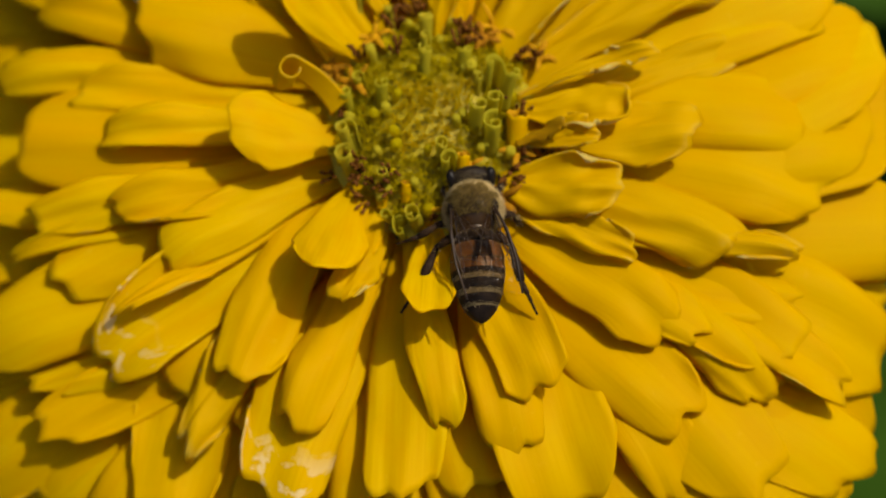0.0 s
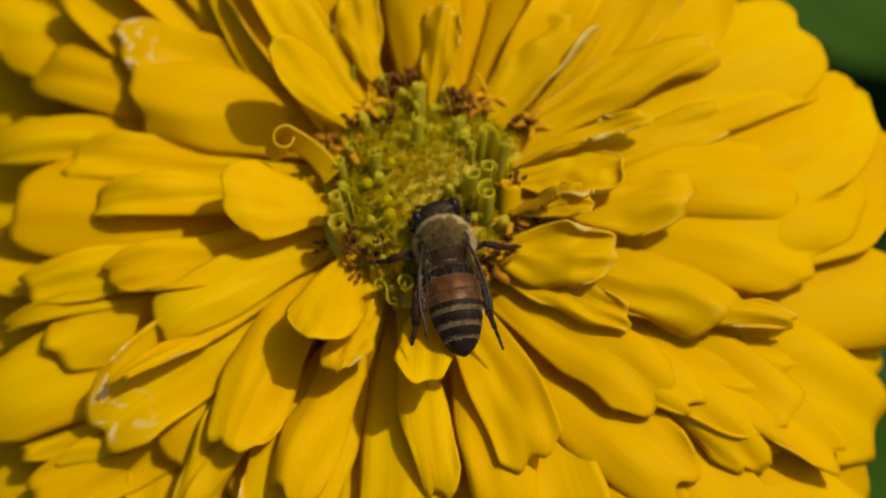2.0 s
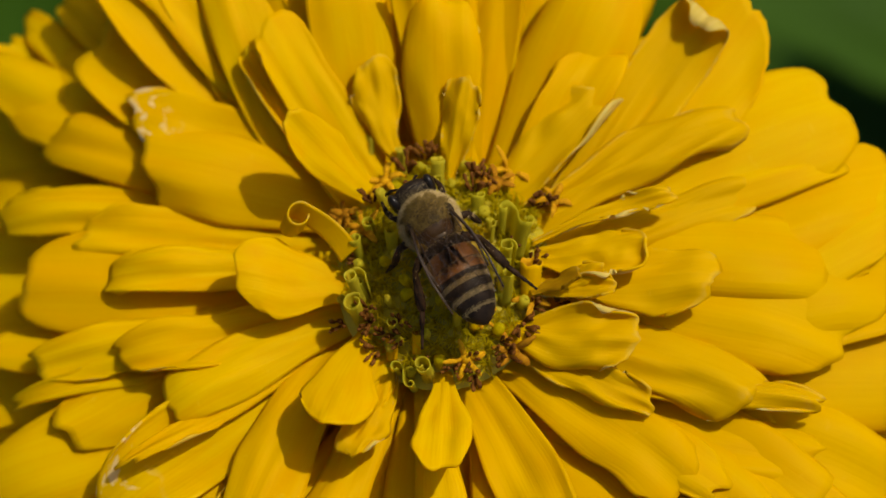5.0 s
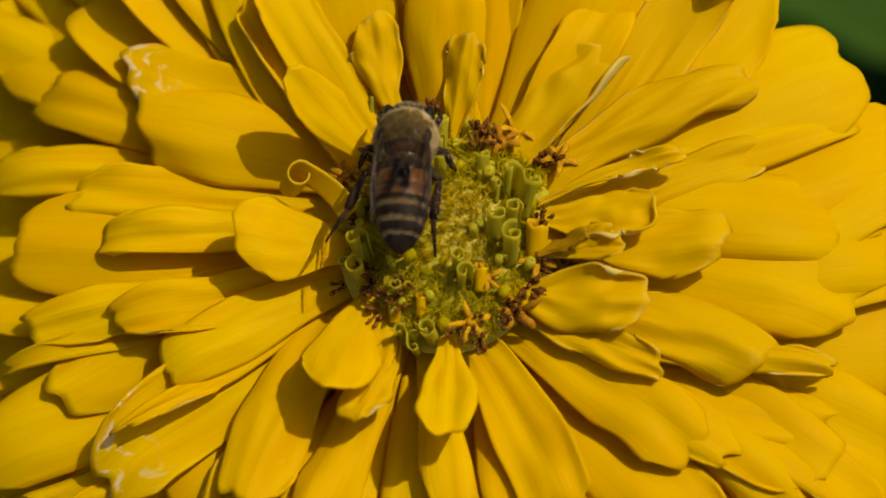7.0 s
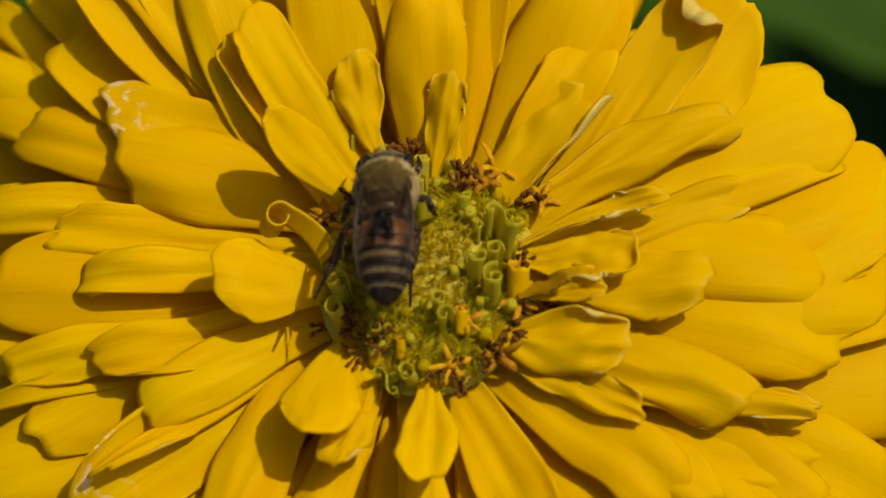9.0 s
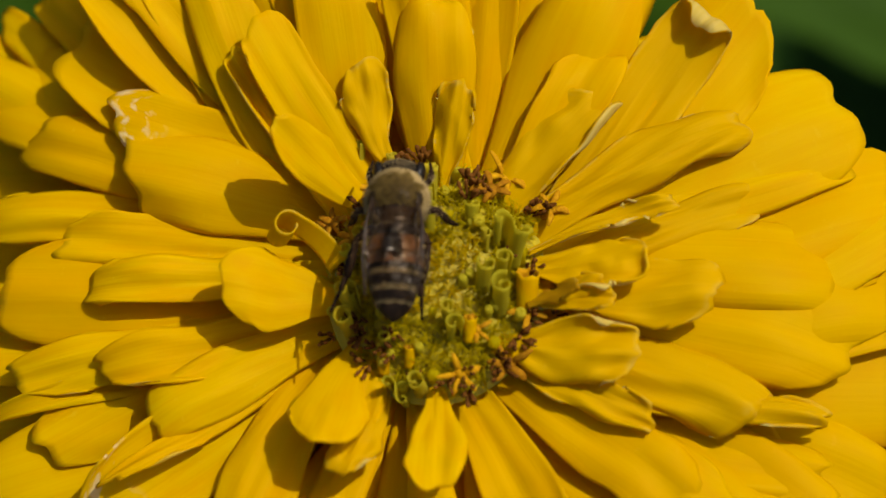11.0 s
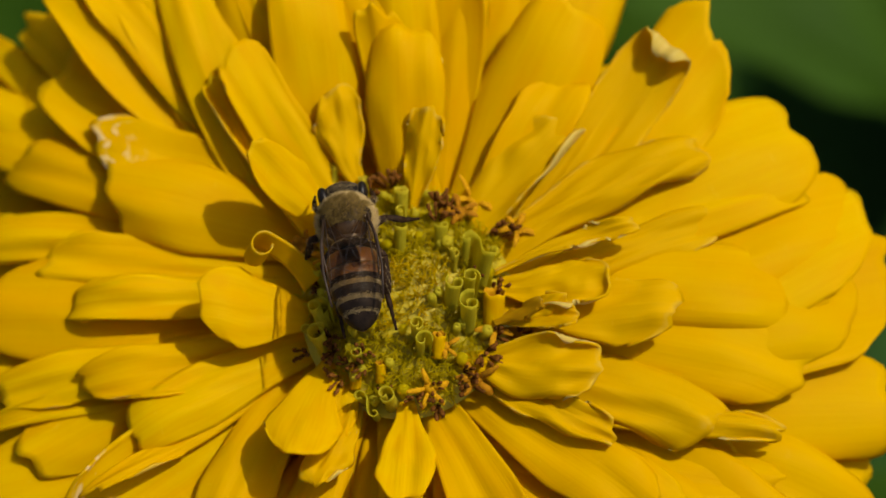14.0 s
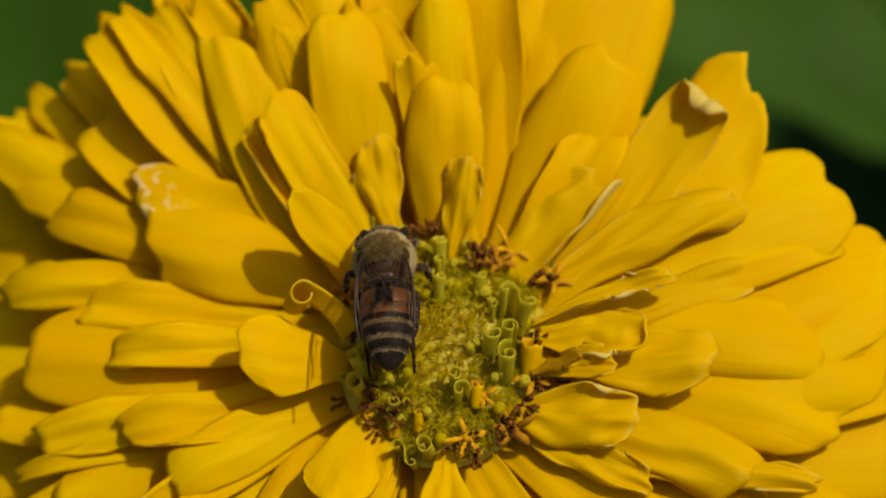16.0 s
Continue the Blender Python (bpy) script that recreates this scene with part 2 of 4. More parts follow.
def sheet(name, grid, thick, uvs=None):
    """A mesh of a thin curved sheet: grid[i][j] are points (metres); it gets a back at that thickness and a closed rim.
    The front has material 0, the back and rim material 1."""
    g = np.array(grid)
    nu, nv = g.shape[:2]
    du, dv = np.gradient(g, axis=0), np.gradient(g, axis=1)
    nor = np.cross(du, dv)
    nor /= np.linalg.norm(nor, axis=2, keepdims=True) + 1e-12
    back = g - nor * thick
    verts = np.concatenate([g.reshape(-1, 3), back.reshape(-1, 3)])
    at = lambda i, j, s=0: s * nu * nv + i * nv + j
    faces, mats = [], []
    for i in range(nu - 1):
        for j in range(nv - 1):
            faces.append((at(i, j), at(i + 1, j), at(i + 1, j + 1), at(i, j + 1)))
            mats.append(0)
            faces.append((at(i, j, 1), at(i, j + 1, 1), at(i + 1, j + 1, 1), at(i + 1, j, 1)))
            mats.append(1)
    rim = [(i, 0) for i in range(nu)] + [(nu - 1, j) for j in range(1, nv)] + [(i, nv - 1) for i in range(nu - 2, -1, -1)] + [(0, j) for j in range(nv - 2, 0, -1)]
    for a, b in zip(rim, rim[1:] + rim[:1]):
        faces.append((at(*a), at(*a, 1), at(*b, 1), at(*b)))
        mats.append(0)
    me = bpy.data.meshes.new(name)
    me.from_pydata(verts.tolist(), [], faces)
    me.polygons.foreach_set("material_index", mats)
    layer = me.uv_layers.new(name="along")
    uu, vv = np.meshgrid(np.linspace(0, 1, nu), np.linspace(0, 1, nv), indexing="ij")
    flat = np.stack([uu.ravel(), vv.ravel()], 1)
    flat = np.concatenate([flat, flat])
    idx = np.zeros(len(me.loops), dtype=np.int32)
    me.loops.foreach_get("vertex_index", idx)
    layer.data.foreach_set("uv", flat[idx].ravel())
    return me


def tube(bm, points, radii, sides=8, flat=1.0):
    """A tapered tube through points; flat squashes it along z."""
    rings = []
    pts = [Vector(p) for p in points]
    for i, p in enumerate(pts):
        d = (pts[min(i + 1, len(pts) - 1)] - pts[max(i - 1, 0)]).normalized()
        side = d.cross(Vector((0, 0, 1)))
        side = side.normalized() if side.length > 1e-4 else Vector((1, 0, 0))
        up = side.cross(d)
        r = radii[i]
        rings.append([bm.verts.new(p + side * math.cos(a) * r + up * math.sin(a) * r * flat) for a in (k * math.tau / sides for k in range(sides))])
    for a, b in zip(rings, rings[1:]):
        for k in range(sides):
            bm.faces.new((a[k], a[(k + 1) % sides], b[(k + 1) % sides], b[k]))
    bm.faces.new(rings[0][::-1])
    bm.faces.new(rings[-1])
    return bm


def blob(bm, centre, radii, turn=None, seg=20, rings=14):
    """An ellipsoid."""
    made = bmesh.ops.create_uvsphere(bm, u_segments=seg, v_segments=rings, radius=1.0)["verts"]
    m = Matrix.Translation(centre) @ (turn if turn else Matrix.Identity(4)) @ Matrix.Diagonal((*radii, 1))
    bmesh.ops.transform(bm, matrix=m, verts=made)
    return made


def noise2(x, y, s):
    return noise.noise(Vector((x, y, s)))


# ---- ground ----
def ground():
    bm = bmesh.new()
    bmesh.ops.create_grid(bm, x_segments=60, y_segments=60, size=1.5)
    for v in bm.verts:
        v.co.z = 0.02 * noise2(v.co.x * 6, v.co.y * 6, 1.0) - 0.01
    edge = [e for e in bm.edges if e.is_boundary]
    far = bmesh.ops.extrude_edge_only(bm, edges=edge)["geom"]
    for v in far:
        if isinstance(v, bmesh.types.BMVert):
            v.co.x, v.co.y, v.co.z = v.co.x * 1000, v.co.y * 1000, -0.01
    ob = part("ground", bm, SOIL, None)
    return tagged(ob, "dark moist garden soil under the plants", "ground", kind="structure")


ground()


# ---- leaves and neighbouring plants ----
def leaf_mesh(length, width, droop, fold=0.35, seed=0.0):
    nu, nv = 22, 13
    rows = []
    for i in range(nu):
        u = i / (nu - 1)
        half = width / 2 * (math.sin(math.pi * min(1, u * 0.96 + 0.03) ** 0.8) ** 0.85 + 0.02)
        line = []
        for j in range(nv):
            v = 2 * j / (nv - 1) - 1
            z = -droop * length * u * u + fold * abs(v) * half + 0.012 * length * noise2(u * 5, v * 2, seed) * 2
            z -= 0.004 * abs(math.sin(u * 26 - abs(v) * 3)) * abs(v) * (length / 0.1)
            line.append((u * length, v * half, z))
        rows.append(line)
    return sheet("leaf", rows, 0.0004)


def garden_plant(at, height, leaves, mat, label, seed):
    rng = random.Random(seed)
    ob = thing("leafy_plant", at, label, "plant", group="plants behind the flower")
    bm = bmesh.new()
    lean = rng.uniform(-0.03, 0.03)
    pts = [(lean * k / 6, lean * (k / 6) ** 2, height * k / 6) for k in range(7)]
    part("stem", tube(bm, pts, [0.005 - 0.0005 * k for k in range(7)]), STEM, ob)
    for k in range(leaves):
        me = leaf_mesh(rng.uniform(0.11, 0.16), rng.uniform(0.06, 0.09), rng.uniform(0.1, 0.35), rng.uniform(0.1, 0.4), seed + k * 3.1)
        lf = part("leaf", me, [mat, mat], ob)
        z = height * (0.35 + 0.65 * (k + 0.5) / leaves)
        lf.matrix_basis = pose(lean * z / height, 0, z, rng.uniform(-12, 12), rng.uniform(-25, 15), k * 137.5 + rng.uniform(-15, 15))
    return ob


# plants meant to lie in shade get it from the darker leaf colour
bed = []
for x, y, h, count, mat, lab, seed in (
        (0.088, 0.105, 0.33, 12, LEAF_SHADED, "green broad-leaved garden plant, leaf colour darkened for shade", 3),
        (0.13, -0.02, 0.36, 10, LEAF_SHADED, "green broad-leaved garden plant, leaf colour darkened for shade", 5),
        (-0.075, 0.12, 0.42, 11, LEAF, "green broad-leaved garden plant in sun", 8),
        (-0.16, 0.02, 0.36, 9, LEAF_SHADED, "green broad-leaved garden plant, leaf colour darkened for shade", 11),
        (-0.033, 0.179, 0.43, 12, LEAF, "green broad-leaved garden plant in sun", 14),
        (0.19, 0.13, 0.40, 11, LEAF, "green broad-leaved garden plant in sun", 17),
        (-0.02, -0.19, 0.34, 9, LEAF_SHADED, "green broad-leaved garden plant, leaf colour darkened for shade", 21)):
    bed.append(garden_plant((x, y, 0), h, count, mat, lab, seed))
    if seed == 14:
        bed[-1].rotation_euler.z = radians(25)
rng_bed = random.Random(31)
for k in range(26):
    copy_thing(bed[k % 7], pose(rng_bed.uniform(-0.7, 0.7), rng_bed.choice((rng_bed.uniform(0.30, 0.95), rng_bed.uniform(-0.9, -0.35))), rng_bed.uniform(-0.06, 0.0), 0, 0, rng_bed.uniform(0, 360)))


# ---- the zinnia ----
HEAD_Z = 0.55
zinnia = thing("zinnia", (0, 0, 0), "tall zinnia with one large fully open yellow double flower", "flower")


def zinnia_stem():
    bm = bmesh.new()
    pts = [(0.015 * math.sin(k / 12 * 2.2), -0.02 * (1 - k / 12), (HEAD_Z - 0.024) * k / 12) for k in range(13)]
    pts[-1] = (0.0, 0.0, HEAD_Z - 0.022)
    part("stem", tube(bm, pts, [0.0042 - 0.0001 * k for k in range(13)], 12), STEM, zinnia)
    for k, (z, az) in enumerate(((0.16, 20), (0.18, 200), (0.30, 110), (0.32, 290), (0.42, 15), (0.435, 195))):
        lf = part("leaf", leaf_mesh(0.085, 0.036, 0.25, 0.3, k * 1.7), [LEAF, LEAF], zinnia)
        lf.matrix_basis = pose(0.013 * math.sin(z * 4), -0.008, z, 0, -18, az)


zinnia_stem()


def flower_head():
    """The green receptacle that carries petals and florets."""
    bm = bmesh.new()
    prof = [(0.0, -24), (4.5, -23), (8, -19), (9.5, -12), (9.0, -5), (7.6, -1.0)]
    rings = []
    for r, z in prof:
        rings.append([bm.verts.new((r * MM * math.cos(a), r * MM * 1.08 * math.sin(a), z * MM)) for a in (k * math.tau / 32 for k in range(32))])
    for a, b in zip(rings, rings[1:]):
        for k in range(32):
            bm.faces.new((a[k], a[(k + 1) % 32], b[(k + 1) % 32], b[k]))
    bmesh.ops.remove_doubles(bm, verts=bm.verts, dist=1e-6)
    ob = part("flower_head", bm, BRACT, zinnia, "large yellow double flower head with a green disc")
    ob.location = (0, 0, HEAD_Z)
    return ob


head = flower_head()


def dome_height(r):
    """Height of the flower's visible surface over the disc's foot, in mm, at a radius in mm."""
    return 4.5 - 0.0065 * r * r


petal_count = [0]


def petal_rows(k, az, reach, skew, length, width, c=0.13, cup=None, lift=0.0, drop=0.0, hook=None, uc=0.68, eL=0.0, eR=0.0, rag=0.0, scar=0.0, dry=0.0, rough=1.0, slant=None):
    """The points of one ray petal. az, reach: where its tip lies (degrees, mm); skew: by how much it points off the radius; c: how round its end is;
    cup: upward bend of its edges; hook: degrees by which it bends past the share uc of its length; eL, eR: roll of an edge in radians; rag: frayed end; dry: 1 for a withering rim, 2 for a brown remnant; rough: how crinkled; slant: by how much its left corner is shorter than the right."""
    seed = k * 7.31 + 0.5
    rng = random.Random(k)
    if cup is None:
        cup = rng.uniform(-0.55, -0.12) if rng.random() < 0.8 else rng.uniform(0.05, 0.25)
    if hook is None:
        hook = rng.uniform(-55, -14) if rng.random() < 0.85 else rng.uniform(0, 14)
    a, h = radians(az), radians(az + skew)
    tip = Vector((reach * math.cos(a), reach * math.sin(a)))
    d = Vector((math.cos(h), math.sin(h)))
    nu, nv = 34, 21
    # centre line in its own upright plane; the rows lie closer together on the sunny side
    steep = 0.31 - 0.14 * max(0.0, math.cos(a - 0.2)) ** 3
    line, z_at = [], []
    for i in range(nu):
        u = i / (nu - 1)
        p = tip - d * length * (1 - u)
        r = p.length
        z = dome_height(r) - steep * max(0.0, reach - r) - drop * u ** 0.5 + lift * u ** 1.5
        z_at.append(z)
        line.append(p)
    slope = np.arctan(np.gradient(np.array(z_at)) / (length / (nu - 1)))
    s, z = 0.0, z_at[0]
    path = []
    for i in range(nu):
        u = i / (nu - 1)
        path.append((s, z))
        over = max(0.0, (u - uc) / (1 - uc))
        ang = slope[i] + radians(hook) * over ** 1.3
        step = length / (nu - 1) / math.cos(slope[i])
        s += step * math.cos(ang)
        z += step * math.sin(ang)
    # a gentle bend keeps the tip at its reach
    keep = max(0.0, 1 - abs(hook) / 90)
    far, rise = (length / path[-1][0] - 1) * keep + 1, (z_at[-1] - path[-1][1]) * keep
    path = [(p * far, q + rise * (i / (nu - 1)) ** 2) for i, (p, q) in enumerate(path)]
    crk = rough * min(1.0, width / 3.5) * (2.6 if dry == 1 else 1.0)
    waist = 0.34 if length < 14 else rng.uniform(0.40, 0.52)
    bow, tilt = rng.uniform(-0.07, 0.07), rng.uniform(-0.08, 0.08) * (0.3 if c >= 0.2 else 1)
    slant = tilt if slant is None else slant
    twist, wave = rng.uniform(-0.16, 0.16), rng.uniform(0.8, 1.6) * min(1.0, length / 16)
    base = tip - d * length
    side = Vector((-d.y, d.x))
    rows = []
    for i in range(nu):
        u = i / (nu - 1)
        t = min(1.0, u / 0.74)
        half = width / 2 * (waist + (1.06 - waist) * t * t * (3 - 2 * t)) * (1 - 0.06 * max(0.0, (u - 0.75) / 0.25) ** 2)
        offs = [(0.0, 0.0)]
        out = {}
        for sgn, edge in ((-1, eR), (1, eL)):
            y = zz = 0.0
            n_half = nv // 2
            out[sgn] = []
            for j in range(1, n_half + 1):
                v = j / n_half
                roll = edge * max(0.0, (v - 0.5) / 0.5) * min(1.0, u * 1.6) if edge else 0.0
                ang = cup * (0.9 * v + 1.5 * v ** 4) * (0.6 + 0.4 * u) + roll * 1.15 + sgn * (twist * u)
                y += half / n_half * math.cos(ang)
                zz += half / n_half * math.sin(ang)
                out[sgn].append((sgn * y, zz))
        cross = out[-1][::-1] + offs + out[1]
        row = []
        for j, (y, zz) in enumerate(cross):
            v = 2 * j / (nv - 1) - 1
            # the end is cut back towards its corners, with small teeth
            cut = c * abs(v) ** (4.6 if c < 0.22 else 3.2) + slant * v + abs(slant) * 0.5 + 0.014 * math.cos(v * 7 + k) + 0.028 * noise2(v * 3.0, seed, 8.1) + rag * 0.03 * abs(noise2(v * 5, seed, 3.3))
            cut *= max(0.0, (u - 0.55) / 0.45) ** 1.2
            f = max(0.0, u - cut) * (nu - 1)
            i0 = min(nu - 2, int(f))
            w = f - i0
            ss = path[i0][0] * (1 - w) + path[i0 + 1][0] * w
            hz = path[i0][1] * (1 - w) + path[i0 + 1][1] * w
            ripple = 0.055 * min(1.0, width / 5) * math.cos(v * (7 + k % 4) + seed + 0.8 * noise2(u * 2, seed, 5.5)) * min(1.0, u * 2) + wave * noise2(u * 2.2, v * 0.9 + 0.3, seed) * u
            ripple += crk * u ** 0.5 * (0.30 * noise2(u * 4, v * 2.0, seed + 2) + 0.05 * noise2(u * 1.3, v * 5.5, seed + 4))
            ripple += crk * 0.5 * noise2(u * 4.5 + (7 if v > 0 else 0), 0.5, seed + 6) * v * v * u
            if dry == 1:
                ripple += 0.55 * min(1.0, width / 4) * noise2(u * 6.5, v * 2.6, seed + 9) * max(0.0, u - 0.35)
            wob = (0.35 + 0.35 * rag + 0.2 * min(1, dry)) * min(1.0, width / 4) * noise2(u * 3.5, v * 1.5 + 9, seed) * abs(v)
            q = base + d * ss + side * (y + wob + bow * length * (u * u - u) * 2)
            row.append((q.x * MM, q.y * MM, (hz + zz + ripple) * MM))
        rows.append(row)
    return rows


def petal(az, reach, skew, length, width, scar=0.0, dry=0.0, **form):
    k = petal_count[0] + (1 if petal_count[0] > 19 else 0)
    petal_count[0] += 1
    rows = petal_rows(k, az, reach, skew, length, width, scar=scar, dry=dry, **form)
    # edges first to last run right to left, so the face looks up
    front = PETAL_BROWN if dry > 1 else PETAL_DRY if dry else PETAL_SCARRED if scar > 0.3 else PETAL_GOLD if reach > 20 and -85 < az < 8 else PETAL
    part("petal", sheet("petal", rows, 0.00022), [front, PETAL_BROWN if dry > 1 else PETAL_PALE if dry else PETAL_BACK], head, "yellow petal with a dry pale scar at its tip" if scar > 0.3 else "withered brown petal remnant" if dry > 1 else "")


def hidden_petals():
    """The lowest rows, seen in the gaps between the others."""
    rng = random.Random(5)
    for k in range(30):
        az = k * 12 + rng.uniform(-4, 4)
        petal(az, 29 + rng.uniform(-2, 2), rng.uniform(-6, 6), 23, rng.uniform(8, 9.5), drop=rng.uniform(2.5, 4.5))
    for k in range(26):
        az = 141 + k * 8.4 + rng.uniform(-2, 2)
        petal(az, (44 if az < 290 else 39) + rng.uniform(-1.5, 1.5), rng.uniform(-5, 5), 34, rng.uniform(9, 11), drop=rng.uniform(2.8, 4.8))




# ---- the disc ----
def disc_height(x, y):
    return 5.0 * (1 - 0.75 * ((x / 8.2) ** 2 + (y / 9.5) ** 2))


def disc_dome():
    bm = bmesh.new()
    rings = []
    for i in range(15):
        q = i / 14
        rings.append([bm.verts.new((8.4 * q * MM * math.cos(a), 9.7 * q * MM * math.sin(a),
                                    (disc_height(8.2 * q * math.cos(a), 9.5 * q * math.sin(a)) - 0.9) * MM)) for a in (k * math.tau / 40 for k in range(40))])
    for a, b in zip(rings, rings[1:]):
        for k in range(40):
            bm.faces.new((a[k], b[k], b[(k + 1) % 40], a[(k + 1) % 40]))
    bmesh.ops.remove_doubles(bm, verts=bm.verts, dist=1e-6)
    part("disc", bm, DISC, head, "yellow-green domed flower disc")


disc_dome()


def curl_mesh(height, wide, turns, seed, scroll=False):
    """A young floret: a blade rolled up lengthwise into a tube, one edge rolled in; a scroll has both edges rolled, the other way each."""
    rng = random.Random(seed)
    lean, flare, skew = rng.uniform(-0.3, 0.3), rng.uniform(1.0, 1.25), rng.uniform(-0.2, 0.2)
    n = 40
    ang, x, y, cross = 0.0, 0.0, 0.0, []
    for j in range(n):
        v = j / (n - 1)
        cross.append((x, y))
        bend = (2 * v - 1) * 21 * turns if scroll else math.tau * turns * (0.85 + 1.5 * v ** 4 + 0.3 * noise2(v * 3, seed, 1.5))
        ang += bend / (n - 1)
        x, y = x + math.cos(ang) / (n - 1), y + math.sin(ang) / (n - 1)
    size = wide * (4.0 if scroll else 3.1)
    cx, cy = sum(p[0] for p in cross) / n, sum(p[1] for p in cross) / n
    rows = []
    for i in range(10):
        u = i / 9
        line = []
        for j, (px, py) in enumerate(cross):
            v = j / (n - 1)
            k = size * (0.80 + 0.20 * u ** 2 * flare)
            top = height * (1 + skew * (v - 0.5) - 0.10 * abs(noise2(v * 4, seed, 6.0)))
            line.append(((k * (px - cx) + lean * u * u) * MM, k * (py - cy) * MM, top * u * MM))
        rows.append(line)
    return sheet("curled_floret", rows, 0.00007)


def tuft_mesh(seed, curly=1.0):
    """A tuft of chaff: narrow limp blades that rise, arch over and curl at their ends."""
    rng = random.Random(seed)
    bm = bmesh.new()
    for k in range(26):
        az, tall, arch = rng.uniform(0, math.tau), rng.uniform(0.7, 1.7), rng.uniform(0.6, 2.2) * curly
        twist = rng.uniform(-1.6, 1.6) * curly
        root = rng.uniform(0.0, 0.45)
        x, y, z, lean = root * math.cos(az * 3), root * math.sin(az * 5), 0.0, rng.uniform(0.1, 0.5)
        pts, n = [], 9
        for i in range(n):
            pts.append((x * MM, y * MM, z * MM))
            q = i / (n - 1)
            turn = az + twist * q
            x += tall * 1.25 / n * math.sin(lean) * math.cos(turn)
            y += tall * 1.25 / n * math.sin(lean) * math.sin(turn)
            z += tall * 1.25 / n * math.cos(lean)
            lean += arch / n * (0.5 + 1.6 * q)
        thick = rng.uniform(0.035, 0.065)
        tube(bm, pts, [thick * MM * w for w in (1, 1, 1, 1, 1, 0.95, 0.9, 0.75, 0.4)], 4)
    me = bpy.data.meshes.new("chaff_tuft")
    bm.to_mesh(me)
    bm.free()
    me.uv_layers.new(name="along")
    return me


def star_mesh(seed):
    """An open floret: a short tube and five ribbed, fuzzy lobes that bend back."""
    rng = random.Random(seed)
    bm = bmesh.new()
    tube(bm, [(0, 0, -1.5 * MM), (0, 0, 0.2 * MM), (0, 0, 1.0 * MM)], [0.35 * MM, 0.45 * MM, 0.62 * MM], 10)
    for k in range(5):
        az = k * math.tau / 5 + rng.uniform(-0.35, 0.35)
        ln, curl, wide = rng.uniform(1.4, 2.3), rng.uniform(0.6, 2.6), rng.uniform(0.8, 1.2)
        c, s = math.cos(az), math.sin(az)
        pts, radii = [], []
        r, z, tilt = 0.35, 0.75, 0.9
        for i in range(19):
            q = i / 18
            pts.append((r * c * MM, r * s * MM, z * MM))
            radii.append((0.12 + 0.17 * math.sin(math.pi * min(1, q * 0.9 + 0.08))) * wide * (1 + 0.16 * (i % 2)) * MM * (0.3 if i == 18 else 1))
            r += ln / 18 * math.cos(tilt)
            z += ln / 18 * math.sin(tilt)
            tilt -= curl / 18
        tube(bm, pts, radii, 9, 0.55)
    for v in bm.verts:
        v.co += Vector((noise2(v.co.x * 5000, v.co.y * 5000, seed), noise2(v.co.y * 5000, v.co.z * 5000, seed + 5), noise2(v.co.z * 5000, v.co.x * 5000, seed))) * 0.00007
    me = bpy.data.meshes.new("open_floret")
    bm.to_mesh(me)
    bm.free()
    return me


def bud_mesh(seed):
    """A closed young floret: a plump, blunt finger with a puckered top."""
    rng = random.Random(seed)
    bm = bmesh.new()
    lean = rng.uniform(-0.35, 0.35)
    prof = ((0, 0.30), (0.25, 0.36), (0.55, 0.42), (0.8, 0.44), (0.93, 0.36), (1.0, 0.20), (0.96, 0.08))
    tube(bm, [(lean * q * q * MM, 0, 2.0 * q * MM) for q, w in prof], [w * MM * rng.uniform(0.9, 1.1) for q, w in prof], 12)
    for v in bm.verts:
        v.co += Vector((noise2(v.co.x * 2500, v.co.y * 2500, seed), noise2(v.co.y * 2500, v.co.z * 2500, seed + 5), 0)) * 0.00012
    me = bpy.data.meshes.new("floret_bud")
    bm.to_mesh(me)
    bm.free()
    me.uv_layers.new(name="along")
    return me


def anther_mesh(seed):
    """A cluster of brown, withered anthers."""
    rng = random.Random(seed)
    bm = bmesh.new()
    for k in range(6):
        az = rng.uniform(0, math.tau)
        ln, out = rng.uniform(0.8, 1.5), rng.uniform(0.2, 1.1)
        c, s = math.cos(az), math.sin(az)
        pts = [((0.2 + out * q) * c * MM, (0.2 + out * q) * s * MM, (ln * q) * MM) for q in (0, 0.3, 0.6, 0.8, 0.95, 1.0)]
        tube(bm, pts, [0.08 * MM, 0.10 * MM, 0.15 * MM, 0.19 * MM, 0.16 * MM, 0.06 * MM], 7)
    for v in bm.verts:
        v.co += Vector((noise2(v.co.x * 5000, v.co.y * 5000, seed), noise2(v.co.y * 5000, v.co.z * 5000, seed + 5), 0)) * 0.0002
    me = bpy.data.meshes.new("anther_tuft")
    bm.to_mesh(me)
    bm.free()
    return me


def stalk_mesh():
    """An open floret seen from its side: a tall yellow tube with a toothed rim."""
    rows = []
    for i in range(10):
        u = i / 9
        rows.append([((0.66 + 0.14 * u) * math.cos(a) * MM, (0.66 + 0.14 * u) * math.sin(a) * MM, (3.4 * u + (0.10 * math.cos(a * 5) * u ** 4)) * MM) for a in (math.tau * j / 30 for j in range(31))])
    return sheet("floret_tube", rows, 0.00008)


TUFTS = [tuft_mesh(s) for s in range(5)]
FINE_TUFTS = [tuft_mesh(s, 1.5) for s in range(20, 25)]
BUDS = [bud_mesh(s) for s in range(6)]
STARS = [star_mesh(s) for s in range(6)]
ANTHERS = [anther_mesh(s) for s in range(4)]
floret_count = [0]


